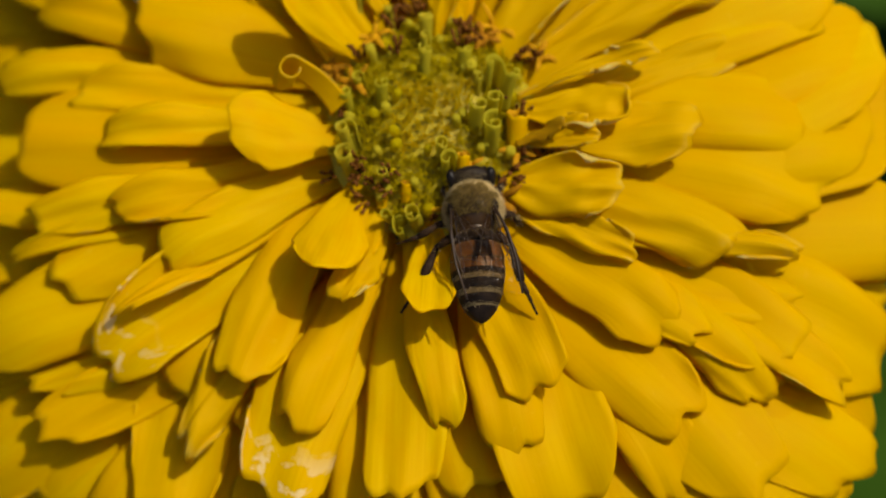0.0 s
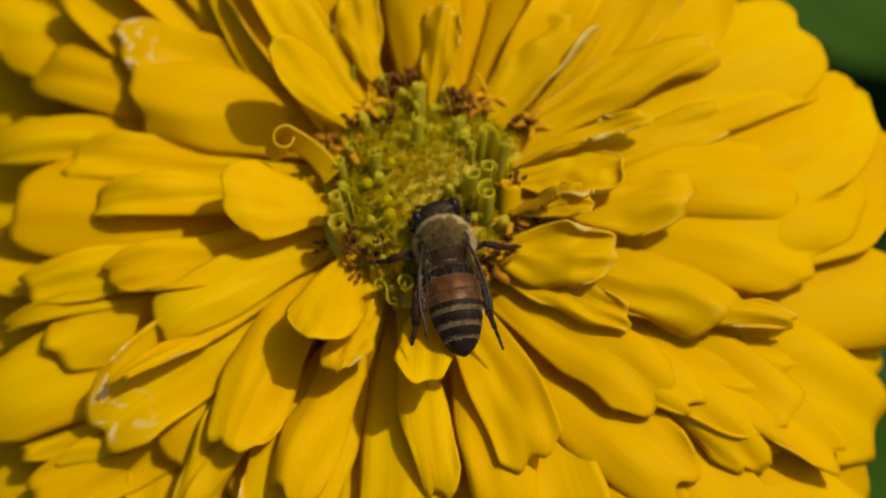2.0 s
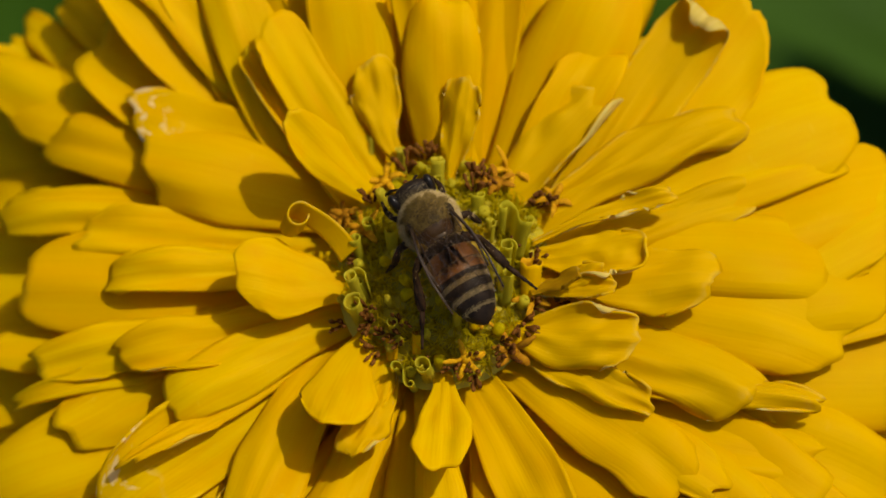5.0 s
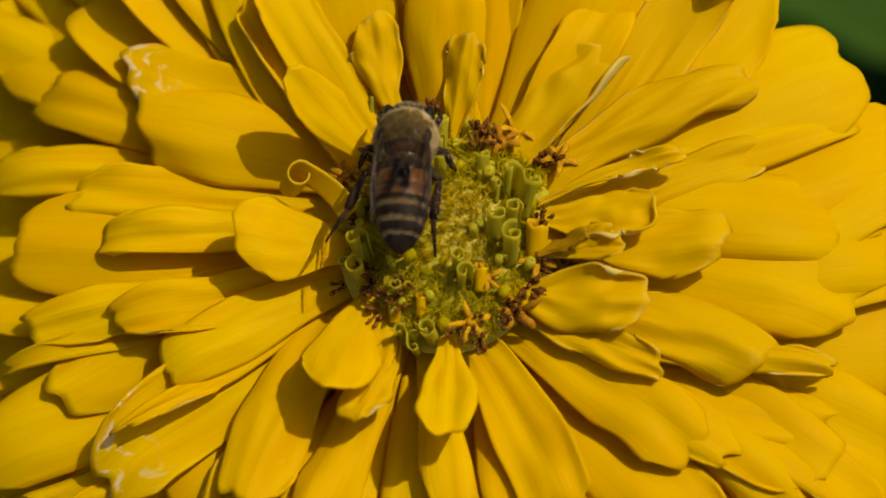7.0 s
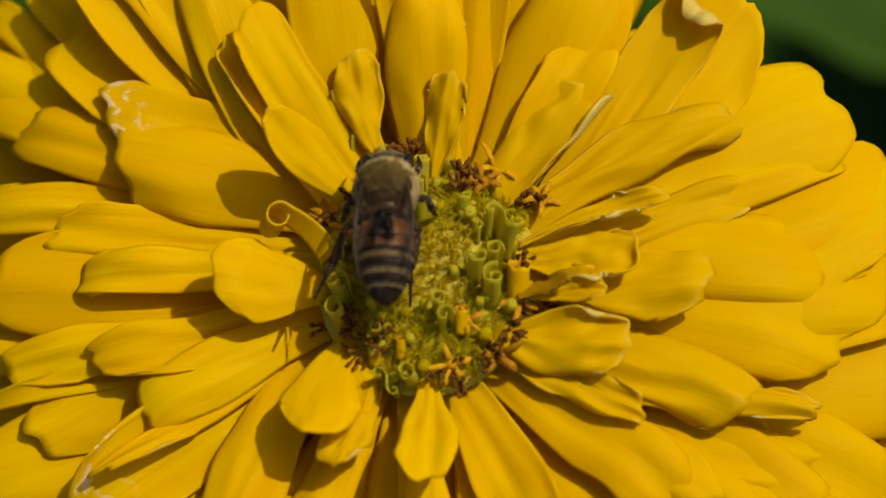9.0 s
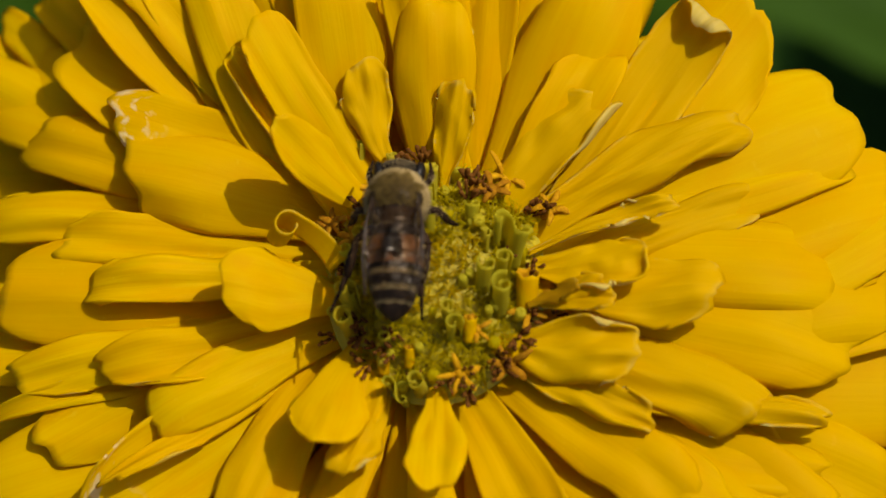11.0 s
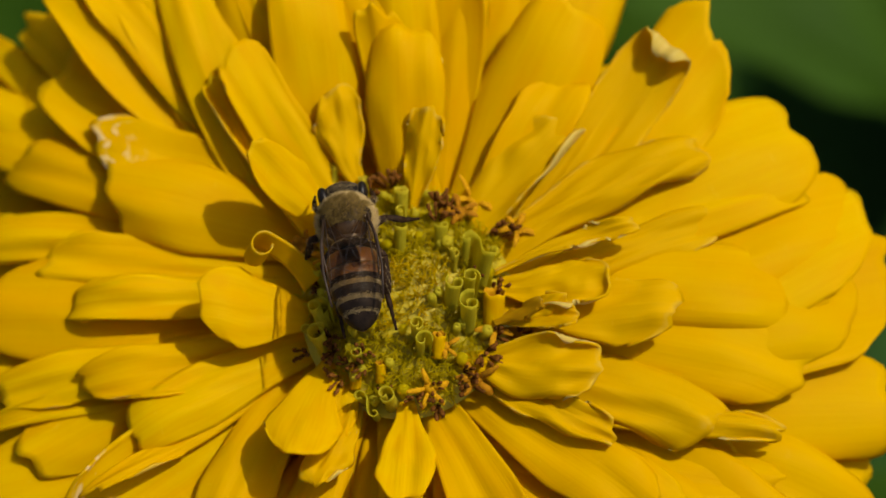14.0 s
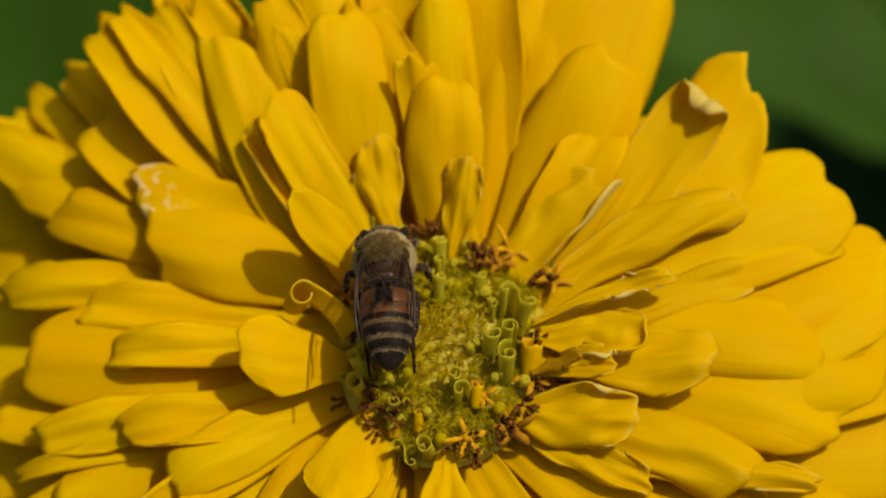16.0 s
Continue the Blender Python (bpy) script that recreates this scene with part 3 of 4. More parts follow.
def floret(kind, x, y, size, turn):
    """One floret of the disc at x, y (mm from its middle)."""
    k = floret_count[0]
    floret_count[0] += 1
    z = max(0.3, disc_height(x, y) - 0.6)
    r = math.hypot(x, y)
    az = math.degrees(math.atan2(y, x))
    lean = min(34, r * 3.6)
    if kind in ("curl", "scroll"):
        ob = part("curled_floret", curl_mesh(2.4 * size + 0.6, 1.0 * size, 1.0 + 0.12 * (k % 3), k, kind == "scroll"), [CURL, CURL], head)
        ob.matrix_basis = pose(x * MM, y * MM, (z - 0.3) * MM, -24 - 3 * y, 1.5 * x, 0) @ pose(0, 0, 0, 0, 0, turn * 60 if kind == "scroll" else 75 * (k % 5))
    elif kind == "quill":
        # a young petal folded on edge, its end rolled in a ring
        rows, px, py = [], x, y
        x, y, way = 0.0, 0.0, 0.0
        for i in range(44):
            u = i / 43
            tall = (0.8 + 1.0 * min(1, u * 1.6)) * (1 - 0.45 * max(0.0, (u - 0.6) / 0.4) ** 1.5)
            rows.append([(x * MM, (y - 1.5 * (v - 0.3) * (1 - 0.6 * u)) * MM, ((v - 0.3) * tall + 2.2 * u - 0.9 * u * u) * MM) for v in (j / 8 for j in range(9))])
            way += 0.030 * math.sin(u * 6) if u < 0.58 else 0.29
            step = 0.175 if u < 0.58 else 0.235
            x, y = x + step * math.cos(way), y + step * math.sin(way)
        ob = part("petal", sheet("petal", rows, 0.00012), [PETAL_DRY, PETAL_DRY], head, "folded young yellow petal with a rolled-up end")
        ob.matrix_basis = pose(px * MM, py * MM, 0.0035, 0, 0, turn) @ Matrix.Scale(size, 4)
    elif kind == "stalk":
        ob = part("floret_tube", stalk_mesh(), [LOBE, PETAL], head)
        ob.matrix_basis = pose(x * MM, y * MM, (z + 0.5) * MM, -48, 4, 0) @ Matrix.Scale(size, 4)
    elif kind == "star":
        ob = part("open_floret", STARS[k % 6], LOBE, head, "")
        ob.matrix_basis = pose(x * MM, y * MM, (z + 0.4) * MM, 0, 0, az) @ pose(0, 0, 0, 0, lean, 0) @ pose(0, 0, 0, 0, 0, turn) @ Matrix.Scale(size * 0.85, 4)
    elif kind == "bud":
        ob = part("floret_bud", BUDS[k % 6], CURL if k % 3 else CHAFF, head)
        ob.matrix_basis = pose(x * MM, y * MM, (z - 0.2) * MM, -14 - 2 * y, 2 * x, 57 * k) @ Matrix.Scale(size, 4)
    elif kind == "anther":
        ob = part("anther_tuft", ANTHERS[k % 4], ANTHER, head, "")
        ob.matrix_basis = pose(x * MM, y * MM, (z + 0.9) * MM, 0, 0, az) @ pose(0, 0, 0, 0, lean, 0) @ pose(0, 0, 0, 0, 0, 40 * k) @ Matrix.Scale(size, 4)
    else:
        inner = math.hypot(x - 0.4, y + 0.6) < 2.6 + (k % 4) * 0.5
        ob = part("chaff_tuft", (FINE_TUFTS if inner else TUFTS)[k % 5], FILAMENT if inner else CHAFF, head)
        ob.matrix_basis = pose(x * MM, y * MM, (z - (0.05 if inner else 0.2)) * MM, 0, 0, az) @ pose(0, 0, 0, 0, lean * 0.8, 0) @ pose(0, 0, 0, 0, 0, 67 * k) @ Matrix.Scale(size, 4)


floret("scroll", 5.4, 1.2, 1.5, 0.9)
floret("curl", 5.1, -0.4, 1.15, 1)
floret("curl", 5.0, -2.8, 1.5, 1)
floret("curl", 3.7, -1.3, 1.1, 0.8)
floret("quill", -7.4, 0.1, 1.15, 126)
floret("stalk", 7.0, -2.7, 1, 0)
floret("curl", 1.7, -5.1, 1, 0.8)
floret("curl", -0.5, 5.8, 1.1, 0.7)
floret("curl", -0.4, 2.8, 1, 0.6)
floret("curl", 2.8, 3.5, 0.8, 0.6)
floret("curl", 1.2, -4.1, 1, 0.7)
floret("curl", -5.9, -3.0, 1.5, 1.1)
floret("curl", -6.1, -4.5, 1.3, 1)
floret("scroll", -2.3, -9.1, 1.2, 1.4)
floret("curl", -0.8, -8.8, 1.2, 0.9)
floret("curl", -6.2, 9.4, 0.7, 0.8)
floret("curl", -5.7, -2.8, 1, 0.9)
floret("curl", -6.3, 0.2, 1, 0.9)
floret("star", 8.2, 5.7, 1, 20)
floret("star", 3.3, -4.5, 0.75, 100)
floret("star", 4.9, 7.9, 1.15, 60)
floret("star", 7.0, -2.5, 1, -80)
floret("stalk", 2.9, -5.4, 0.6, 80)
floret("star", 5.5, -6.5, 1.1, 10)
floret("stalk", -3.6, -7.6, 0.6, 0)
floret("stalk", -1.6, -7.3, 0.5, 0)
floret("star", 2.2, -7.5, 1, -120)
floret("star", -8.0, 3.8, 1, 120)
floret("star", -7.6, 4.2, 1, 160)
floret("star", -5.9, 2.5, 1, 150)
floret("star", -4.6, 6.6, 1.1, 110)
floret("star", 3.9, 6.5, 1.1, 60)
floret("star", 9.1, -0.8, 0.9, -20)
floret("star", 10.5, -0.0, 1, 0)
floret("anther", 7.5, 5.9, 1, 0)
floret("anther", 6.5, -4.9, 1, 0)
floret("anther", -1.7, 9.2, 1, 0)
floret("anther", 2.4, 5.8, 1, 0)
floret("anther", 6.9, -0.2, 0.9, 0)
floret("anther", 9.2, -2.4, 1, 0)
floret("anther", 6.4, -4.7, 1, 0)
floret("anther", -2.8, -5.2, 0.8, 0)
floret("anther", 5.2, -7.1, 1.1, 0)
floret("anther", 2.9, -8.6, 1, 0)
floret("anther", -5.3, -4.8, 0.9, 0)
floret("anther", -4.9, -6.9, 1, 0)
floret("star", -5.4, -7.3, 0.8, 0)
floret("anther", -7.8, -4.6, 0.9, 0)
floret("anther", -3.1, 7.9, 1.1, 0)
floret("anther", -1.4, 9.5, 1, 0)
floret("anther", 2.5, 7.2, 1.1, 0)
floret("anther", -2.8, 5.0, 0.9, 0)
floret("anther", -5.7, 5.3, 1, 0)
floret("anther", -2.9, -6.2, 0.9, 0)
floret("anther", -1.0, -8.1, 0.8, 0)
floret("anther", -7.4, 1.4, 0.8, 0)
floret("anther", 7.1, 5.4, 0.9, 0)


def chaff():
    """Young florets and chaff on the rest of the disc, in a spiral."""
    rng = random.Random(9)
    for k in range(230):
        r = 0.545 * math.sqrt(k + 0.5)
        a = k * 2.39996
        x, y = r * 0.95 * math.cos(a), r * 1.1 * math.sin(a)
        if r > 6.2 and rng.random() < 0.12:
            floret("anther", x, y, 0.8, rng.uniform(0, 360))
        elif r > 3.5 and rng.random() < 0.02:
            floret("curl", x, y, rng.uniform(0.6, 0.9), 1)
        elif r > 2.6 and rng.random() < 0.18:
            floret("bud", x, y, rng.uniform(0.7, 1.1), 0)
        else:
            floret("chaff", x, y, rng.uniform(0.55, 0.85) + 0.02 * r, 0)


chaff()


# ---- the honeybee ----
bee = thing("honeybee", (0, 0, HEAD_Z), "brown honeybee worker with a tan furry thorax and dark-banded abdomen", "bee")
bee.scale = (1.05, 0.98, 1.02)


def bee_part(name, bm, mat, label="", parent=None):
    bmesh.ops.scale(bm, vec=(MM, MM, MM), verts=bm.verts)
    return part(name, bm, mat, parent or bee, label)


def hair_mesh(spots, seed, long=0.7):
    """Many fine tapered hairs, standing on points with normals (mm)."""
    rng = random.Random(seed)
    verts, faces = [], []
    for p, n in spots:
        n = (n + Vector((rng.uniform(-0.5, 0.5), rng.uniform(-0.6, 0.3), rng.uniform(-0.4, 0.4)))).normalized()
        s = n.orthogonal().normalized()
        q = n.cross(s)
        w, ln = 0.026, long * rng.uniform(0.5, 1.1)
        i = len(verts)
        for a in (0, 2.09, 4.19):
            verts.append((p + (s * math.cos(a) + q * math.sin(a)) * w) * MM)
        verts.append((p + n * ln + Vector((0, -0.15 * ln, 0))) * MM)
        faces += [(i, i + 1, i + 3), (i + 1, i + 2, i + 3), (i + 2, i, i + 3)]
    me = bpy.data.meshes.new("fur")
    me.from_pydata([tuple(v) for v in verts], [], faces)
    return me


def on_ellipsoid(centre, radii, count, seed, keep):
    rng = random.Random(seed)
    spots = []
    while len(spots) < count:
        d = Vector((rng.gauss(0, 1), rng.gauss(0, 1), rng.gauss(0, 1))).normalized()
        if keep(d):
            p = Vector(centre) + Vector((d.x * radii[0], d.y * radii[1], d.z * radii[2]))
            spots.append((p, Vector((d.x / radii[0], d.y / radii[1], d.z / radii[2])).normalized()))
    return spots


antennae = []


def bee_body():
    global skull
    bm = bmesh.new()
    blob(bm, (0, 0, 3.3), (1.98, 2.15, 1.85), seg=28, rings=18)
    blob(bm, (0, -1.75, 3.45), (1.25, 0.75, 0.95), seg=20, rings=12)
    thorax = bee_part("thorax", bm, BROWN, "dark thorax under tan fur")
    spots = on_ellipsoid((0, 0, 3.3), (1.98, 2.15, 1.85), 11000, 1, lambda d: d.z > -0.75 and not (d.y < -0.42 and d.z > 0.25 and abs(d.x) < 0.72))
    pale, dark = [], []
    for s in spots:
        p = s[0]
        edge = math.hypot(p.x / 2.15, (p.y - 0.1) / 2.15) + 0.16 * noise2(p.x * 2, p.y * 2, 5.0) - (0.20 if p.y < -0.6 and abs(p.x) < 1.6 else 0)
        (pale if edge > 0.80 else dark).append(s)
    tagged(part("fur", hair_mesh(dark, 2, 0.5), PILE_DARK, thorax, "short olive-brown fur"), kind="stuff")
    tagged(part("fur", hair_mesh(pale, 3, 0.58), PILE, thorax, "pale tan fringe of fur"), kind="stuff")
    for sx in (-1, 1):
        bm = bmesh.new()
        blob(bm, (sx * 1.60, -0.25, 4.45), (0.36, 0.62, 0.28), pose(0, 0, 0, 0, sx * 35))
        bee_part("wing_base", bm, CHITIN, "", thorax)
    bm = bmesh.new()
    blob(bm, (0, 2.65, 2.9), (1.75, 0.95, 1.4), pose(0, 0, 0, -25))
    skull = bee_part("head", bm, CHITIN, "black head")
    for sx in (-1, 1):
        bm = bmesh.new()
        blob(bm, (sx * 1.36, 2.72, 3.0), (0.5, 0.72, 1.1), pose(0, 0, 0, -25, sx * 12))
        bee_part("eye", bm, EYE, "glossy black compound eye", skull)
        bm = bmesh.new()
        pts = [(sx * 0.35, 3.45, 2.9), (sx * 0.7, 3.9, 2.8), (sx * 1.05, 4.2, 2.4), (sx * 1.2, 4.4, 1.7), (sx * 1.3, 4.6, 1.0), (sx * 1.35, 4.7, 0.4)]
        tube(bm, pts, [0.11, 0.10, 0.12, 0.13, 0.13, 0.08], 8)
        antennae.append((bee_part("antenna", bm, CHITIN, "", skull), Vector((sx * 0.35, 3.45, 2.9)) * MM))
    fur = part("fur", hair_mesh(on_ellipsoid((0, 2.75, 2.75), (1.55, 0.8, 1.3), 500, 3, lambda d: d.y < 0.2 and d.z > 0 and abs(d.x) < 0.7), 4, 0.4), PILE_GREY, skull)
    tagged(fur, kind="stuff")


bee_body()


# half width of the abdomen along its length, mm behind the thorax's middle
def belly(y):
    q = min(1.0, max(0.0, (-y - 2.0) / 7.2))
    return max(0.05, 2.08 * math.sin(math.pi * (0.17 + 0.76 * q ** 0.95)) ** 0.60 * (1 - 0.12 * q))


def tergite(y0, y1, base_mat, hair, dark_from):
    """One ring of the abdomen, with its dark hind margin and a pale hair band at its front."""
    bm = bmesh.new()
    sides, n = 32, 9
    rings = []
    for i in range(n):
        q = i / (n - 1)
        y = y0 + (y1 - y0 - 0.25) * q
        r = belly(y) * (1.0 + 0.035 * math.sin(q * math.pi) + 0.03 * q - (0.07 if i == n - 1 else 0)) * (math.sqrt(max(0.02, 1 - q ** 3)) if y1 < -9 else 1)
        sag = 0.035 * (y + 2) ** 2 * 0.35
        rings.append([bm.verts.new((r * math.cos(a), y, 3.15 - sag + 0.86 * r * math.sin(a))) for a in (k * math.tau / sides for k in range(sides))])
    for i, (a, b) in enumerate(zip(rings, rings[1:])):
        for k in range(sides):
            f = bm.faces.new((a[k], a[(k + 1) % sides], b[(k + 1) % sides], b[k]))
            f.material_index = 1 if i / (n - 2) > dark_from else 0
    bm.faces.new(rings[0][::-1])
    bm.faces.new(rings[-1])
    seg = bee_part("abdomen_ring", bm, [base_mat, CHITIN], "")
    if hair:
        rng = random.Random(int(-y0 * 100))
        spots = []
        for k in range(hair):
            a = rng.uniform(-0.15, math.pi + 0.15)
            y = y0 - abs(rng.gauss(0, 0.20)) - 0.02
            r = belly(y) * 1.02
            sag = 0.035 * (y + 2) ** 2 * 0.35
            spots.append((Vector((r * math.cos(a), y, 3.15 - sag + 0.86 * r * math.sin(a))), Vector((0.45 * math.cos(a), -1.1, 0.45 * math.sin(a)))))
        fur = part("hair_band", hair_mesh(spots, int(-y0 * 10), 0.20), PILE_GREY, seg, "pale grey hair band")
        tagged(fur, kind="stuff")


for args in ((-2.0, -3.0, CHITIN, 120, 0.92), (-2.9, -4.4, AMBER, 120, 0.9), (-4.3, -5.7, AMBER, 160, 0.60), (-5.6, -6.9, BAND, 220, 0.34), (-6.8, -8.0, BAND, 240, 0.36), (-7.9, -9.15, BAND, 120, 0.22)):
    tergite(*args)


def wing(side, length, wide, fore):
    """A wing with its hinge at the origin, stretching along -y; veins are tubes on the membrane."""
    nu, nv = 18, 9
    rows = []

    def edge(u):
        lead = 0.16 * wide * math.sin(math.pi * u ** 0.9)
        trail = -wide * (math.sin(math.pi * min(1.0, 0.06 + 0.90 * u ** 1.25)) ** 0.75)
        return lead, trail

    def at(u, v):
        lead, trail = edge(u)
        x = lead + (trail - lead) * v
        return Vector((side * x, -u * length, 0.10 * math.sin(u * 3) + 0.12 * math.sin(v * 5 + u * 4)))

    for i in range(nu):
        u = i / (nu - 1)
        rows.append([tuple(at(u, (j / (nv - 1)) if side < 0 else 1 - j / (nv - 1)) * MM) for j in range(nv)])
    me = sheet("wing", rows, 0.000012)
    ob = part("forewing" if fore else "hindwing", me, [WING, WING], bee, "clear amber wing with brown veins")
    lines = [[(0, 0), (0.3, 0), (0.6, 0), (0.97, 0.0)], [(0.02, 0.2), (0.3, 0.22), (0.62, 0.2), (0.8, 0.05)]]
    if fore:
        lines += [[(0.02, 0.4), (0.3, 0.5), (0.55, 0.55), (0.8, 0.6)], [(0.3, 0.22), (0.36, 0.5)], [(0.55, 0.2), (0.6, 0.55), (0.66, 0.8)], [(0.05, 0.6), (0.3, 0.85), (0.5, 0.9)]]
    for ln in lines:
        bm = bmesh.new()
        pts = [at(*q) + Vector((0, 0, 0.01)) for q in ln]
        tube(bm, pts, [(0.12 if ln[0][1] == 0 else 0.03) * (1 - 0.4 * i / len(pts)) for i in range(len(pts))], 5)
        bee_part("vein", bm, VEIN, "", ob)
    return ob


wings = {}
for sx in (-1, 1):
    wings[sx, True] = wing(sx, 8.2, 2.5, True)
    wings[sx, False] = wing(sx, 5.9, 1.8, False)


def leg(hip, knee, ankle, toe, thick, broad):
    bm = bmesh.new()
    mid = [(h + k) / 2 for h, k in zip(hip, knee)]
    tube(bm, [hip, mid, knee], [thick * 0.8, thick * 1.15, thick * 0.75], 10)
    ob = bee_part("leg", bm, LEG, "dark hairy leg")
    bm = bmesh.new()
    mid = [(h * 0.35 + k * 0.65) for h, k in zip(knee, ankle)]
    tube(bm, [knee, mid, ankle], [thick * 0.65, thick * broad, thick * broad * 0.8], 10, 0.7)
    shin = bee_part("shin", bm, LEG, "", ob)
    bm = bmesh.new()
    pts = [tuple(a + (b - a) * q for a, b in zip(ankle, toe)) for q in (0, 0.35, 0.4, 0.6, 0.65, 0.82, 0.87, 1.0)]
    tube(bm, pts, [thick * w for w in (0.6, 0.62, 0.4, 0.45, 0.32, 0.38, 0.28, 0.32)], 8)
    foot = bee_part("foot", bm, LEG, "", ob)
    rng = random.Random(int(abs(hip[0] * 50 + knee[1] * 31)))
    spots = []
    for k in range(110):
        a, b = (knee, ankle) if k % 2 else (hip, knee)
        q = rng.random()
        p = Vector([u + (w - u) * q for u, w in zip(a, b)])
        n = Vector((rng.gauss(0, 1), rng.gauss(0, 1), rng.gauss(0, 1))).normalized()
        spots.append((p + n * thick * 0.8, n))
    fur = part("fur", hair_mesh(spots, 7, 0.24), PILE, ob)
    tagged(fur, kind="stuff")
    femur, lower = Vector(knee) - Vector(hip), Vector(ankle) - Vector(knee)
    return ob, shin, foot, Vector(hip) * MM, Vector(knee) * MM, lower.cross(femur).normalized()


legs = []
for sx in (-1, 1):
    legs.append(leg((sx * 0.9, 1.2, 1.9), (sx * 2.1, 1.9, 2.2), (sx * 2.2, 2.9, 1.4), (sx * 2.0, 4.0, 0.7), 0.31, 0.8))
    legs.append(leg((sx * 1.1, -0.1, 1.8), (sx * 2.9, -0.5, 2.6), (sx * 3.2, -0.7, 0.9), (sx * 3.3, -0.2, -0.9), 0.35, 0.9))
    legs.append(leg((sx * 1.1, -1.2, 1.8), (sx * 2.6, -3.1, 2.6), (sx * 2.9, -5.9, 1.7), (sx * 3.7, -8.4, 0.3), 0.34, 1.15))

# ---- petals ----
petal(138.4, 41.3, -1.6, 36.0, 6.0, drop=0.6, lift=9.1)
petal(135.3, 40.3, -0.9, 35.3, 3.6, lift=9.5)
petal(131.0, 39.3, -11.5, 34.3, 4.0, drop=0.6, lift=8.6)
petal(125.9, 32.7, -10.8, 27.7, 5.3, slant=-0.08, c=0.05, lift=6.4)
petal(146.0, 46.6, -5.3, 36.0, 4.2, drop=3, lift=5.3)
petal(144.3, 36.5, 6.4, 31.5, 12.0, c=0.2, lift=2.8)
petal(153.0, 42.4, 2.7, 36.0, 9.4, drop=1, lift=2.1)
petal(158.5, 37.3, 5.0, 32.3, 5.8, lift=0.9)
petal(153.9, 29.7, 13.9, 24.7, 6.2, scar=1, lift=1.1)
petal(159.6, 27.0, 8.9, 22.0, 7.9, scar=0.25, c=0.1, lift=0.1)
petal(170.5, 38.9, 4.7, 33.9, 4.3, rough=1.9)
petal(172.6, 30.3, 4.4, 25.3, 4.6, c=0.08, rough=1.9)
petal(-179.4, 27.7, 4.9, 22.7, 3.9, c=0.08, rough=1.9)
petal(-178.9, 34.5, 0.3, 29.5, 9.0, rough=1.9, c=0.2)
petal(-167.1, 34.0, 2.8, 29.0, 4.5, rough=1.9)
petal(-164.3, 27.5, 0.6, 22.5, 4.4, rag=1, rough=1.9)
petal(-153.0, 24.2, 0.6, 19.2, 5.3, c=0.1, scar=0.2, rough=1.9, slant=0.0)
petal(-157.5, 33.1, 4.1, 28.1, 6.4, rough=1.9, drop=1)
petal(-164.4, 36.8, -4.4, 31.7, 2.0, rough=1.9)
petal(-174.5, 16.0, -6.8, 9.0, 6.3, c=0.2, lift=2.2, rough=0.5)
petal(140.5, 15.5, 6.5, 9.0, 3.8, c=0.24, lift=6, rough=0.2, hook=-12, uc=0.5, cup=-0.2, slant=0.0)
petal(126.8, 24.5, 1.4, 19.5, 4.5, c=0.12, lift=5.0)
petal(132.8, 24.3, -6.4, 19.3, 2.8, eL=1.6, lift=2.4)
petal(117.4, 30.0, -2.6, 25.0, 3.8, drop=2, lift=8.1)
petal(109.1, 28.1, -10.7, 23.1, 6.3, c=0.08, slant=0.0, lift=8.0)
petal(111.4, 17.9, -2.9, 8.0, 3.9, eR=1.3, lift=2, dry=1)
petal(97.3, 23.2, 10.0, 18.2, 4.3, hook=40, uc=0.75, lift=6.2)
petal(92.3, 21.1, 0.2, 16.1, 6.8, c=0.14, lift=5.5)
petal(83.5, 14.6, -5.0, 8.0, 3.0, eR=1.5, lift=2.5, dry=1)
petal(82.7, 28.5, 5.0, 23.5, 5.2, drop=1, lift=5.1)
petal(71.2, 39.7, 5.4, 34.7, 15.0, c=0.1, drop=1, lift=6.4)
petal(62.3, 27.7, 0.8, 22.7, 9.8, c=0.2, lift=4.0)
petal(55.8, 22.6, 1.3, 17.6, 4.9, eL=1.2, lift=2.6)
petal(50.2, 19.5, -2.3, 14.5, 5.3, eR=2.2, lift=1, c=0.1, dry=1)
petal(47.8, 32.6, 6.1, 28.4, 5.3, hook=235, uc=0.81, cup=0.15, dry=1, lift=3.4)
petal(43.0, 34.6, 4.5, 29.6, 9.5, c=0.1, rag=1, lift=4.0)
petal(27.1, 35.2, -0.5, 30.2, 12.8, c=0.2, drop=0.4, lift=2.0)
petal(30.8, 27.7, -0.2, 22.7, 4.6, hook=-60, uc=0.8, dry=1, lift=1.2)
petal(21.1, 34.8, -1.0, 29.8, 5.7, drop=0.4, lift=1.0)
petal(15.8, 38.5, 3.5, 33.5, 8.1, drop=0.4, lift=0.6)
petal(17.7, 27.0, 6.4, 22.0, 3.9, hook=-90, uc=0.85, cup=-0.6, dry=1)
petal(4.9, 31.3, -5.6, 26.3, 8.4, c=0.06, slant=0.03)
petal(18.1, 19.3, 0.8, 12.0, 2.1, hook=-85, uc=0.82, lift=2.5, cup=-0.9, dry=1)
petal(4.2, 16.3, -0.3, 9.0, 4.6, hook=80, uc=0.86, lift=1.5, eR=1.9, dry=1, c=0.2)
petal(-1.5, 22.2, 4.5, 17.2, 5.1, hook=-55, uc=0.8, rag=1, lift=1, eL=0.7, dry=1, cup=-0.5)
petal(-9.1, 13.9, 9.6, 7.0, 1.9, lift=1.6, eL=1.5, dry=1)
petal(4.7, 37.4, 8.1, 32.1, 10.5, drop=0.4)
petal(-21.0, 16.8, 15.3, 11.2, 4.8, eL=2.1, lift=1, rag=1, dry=1, c=0.2)
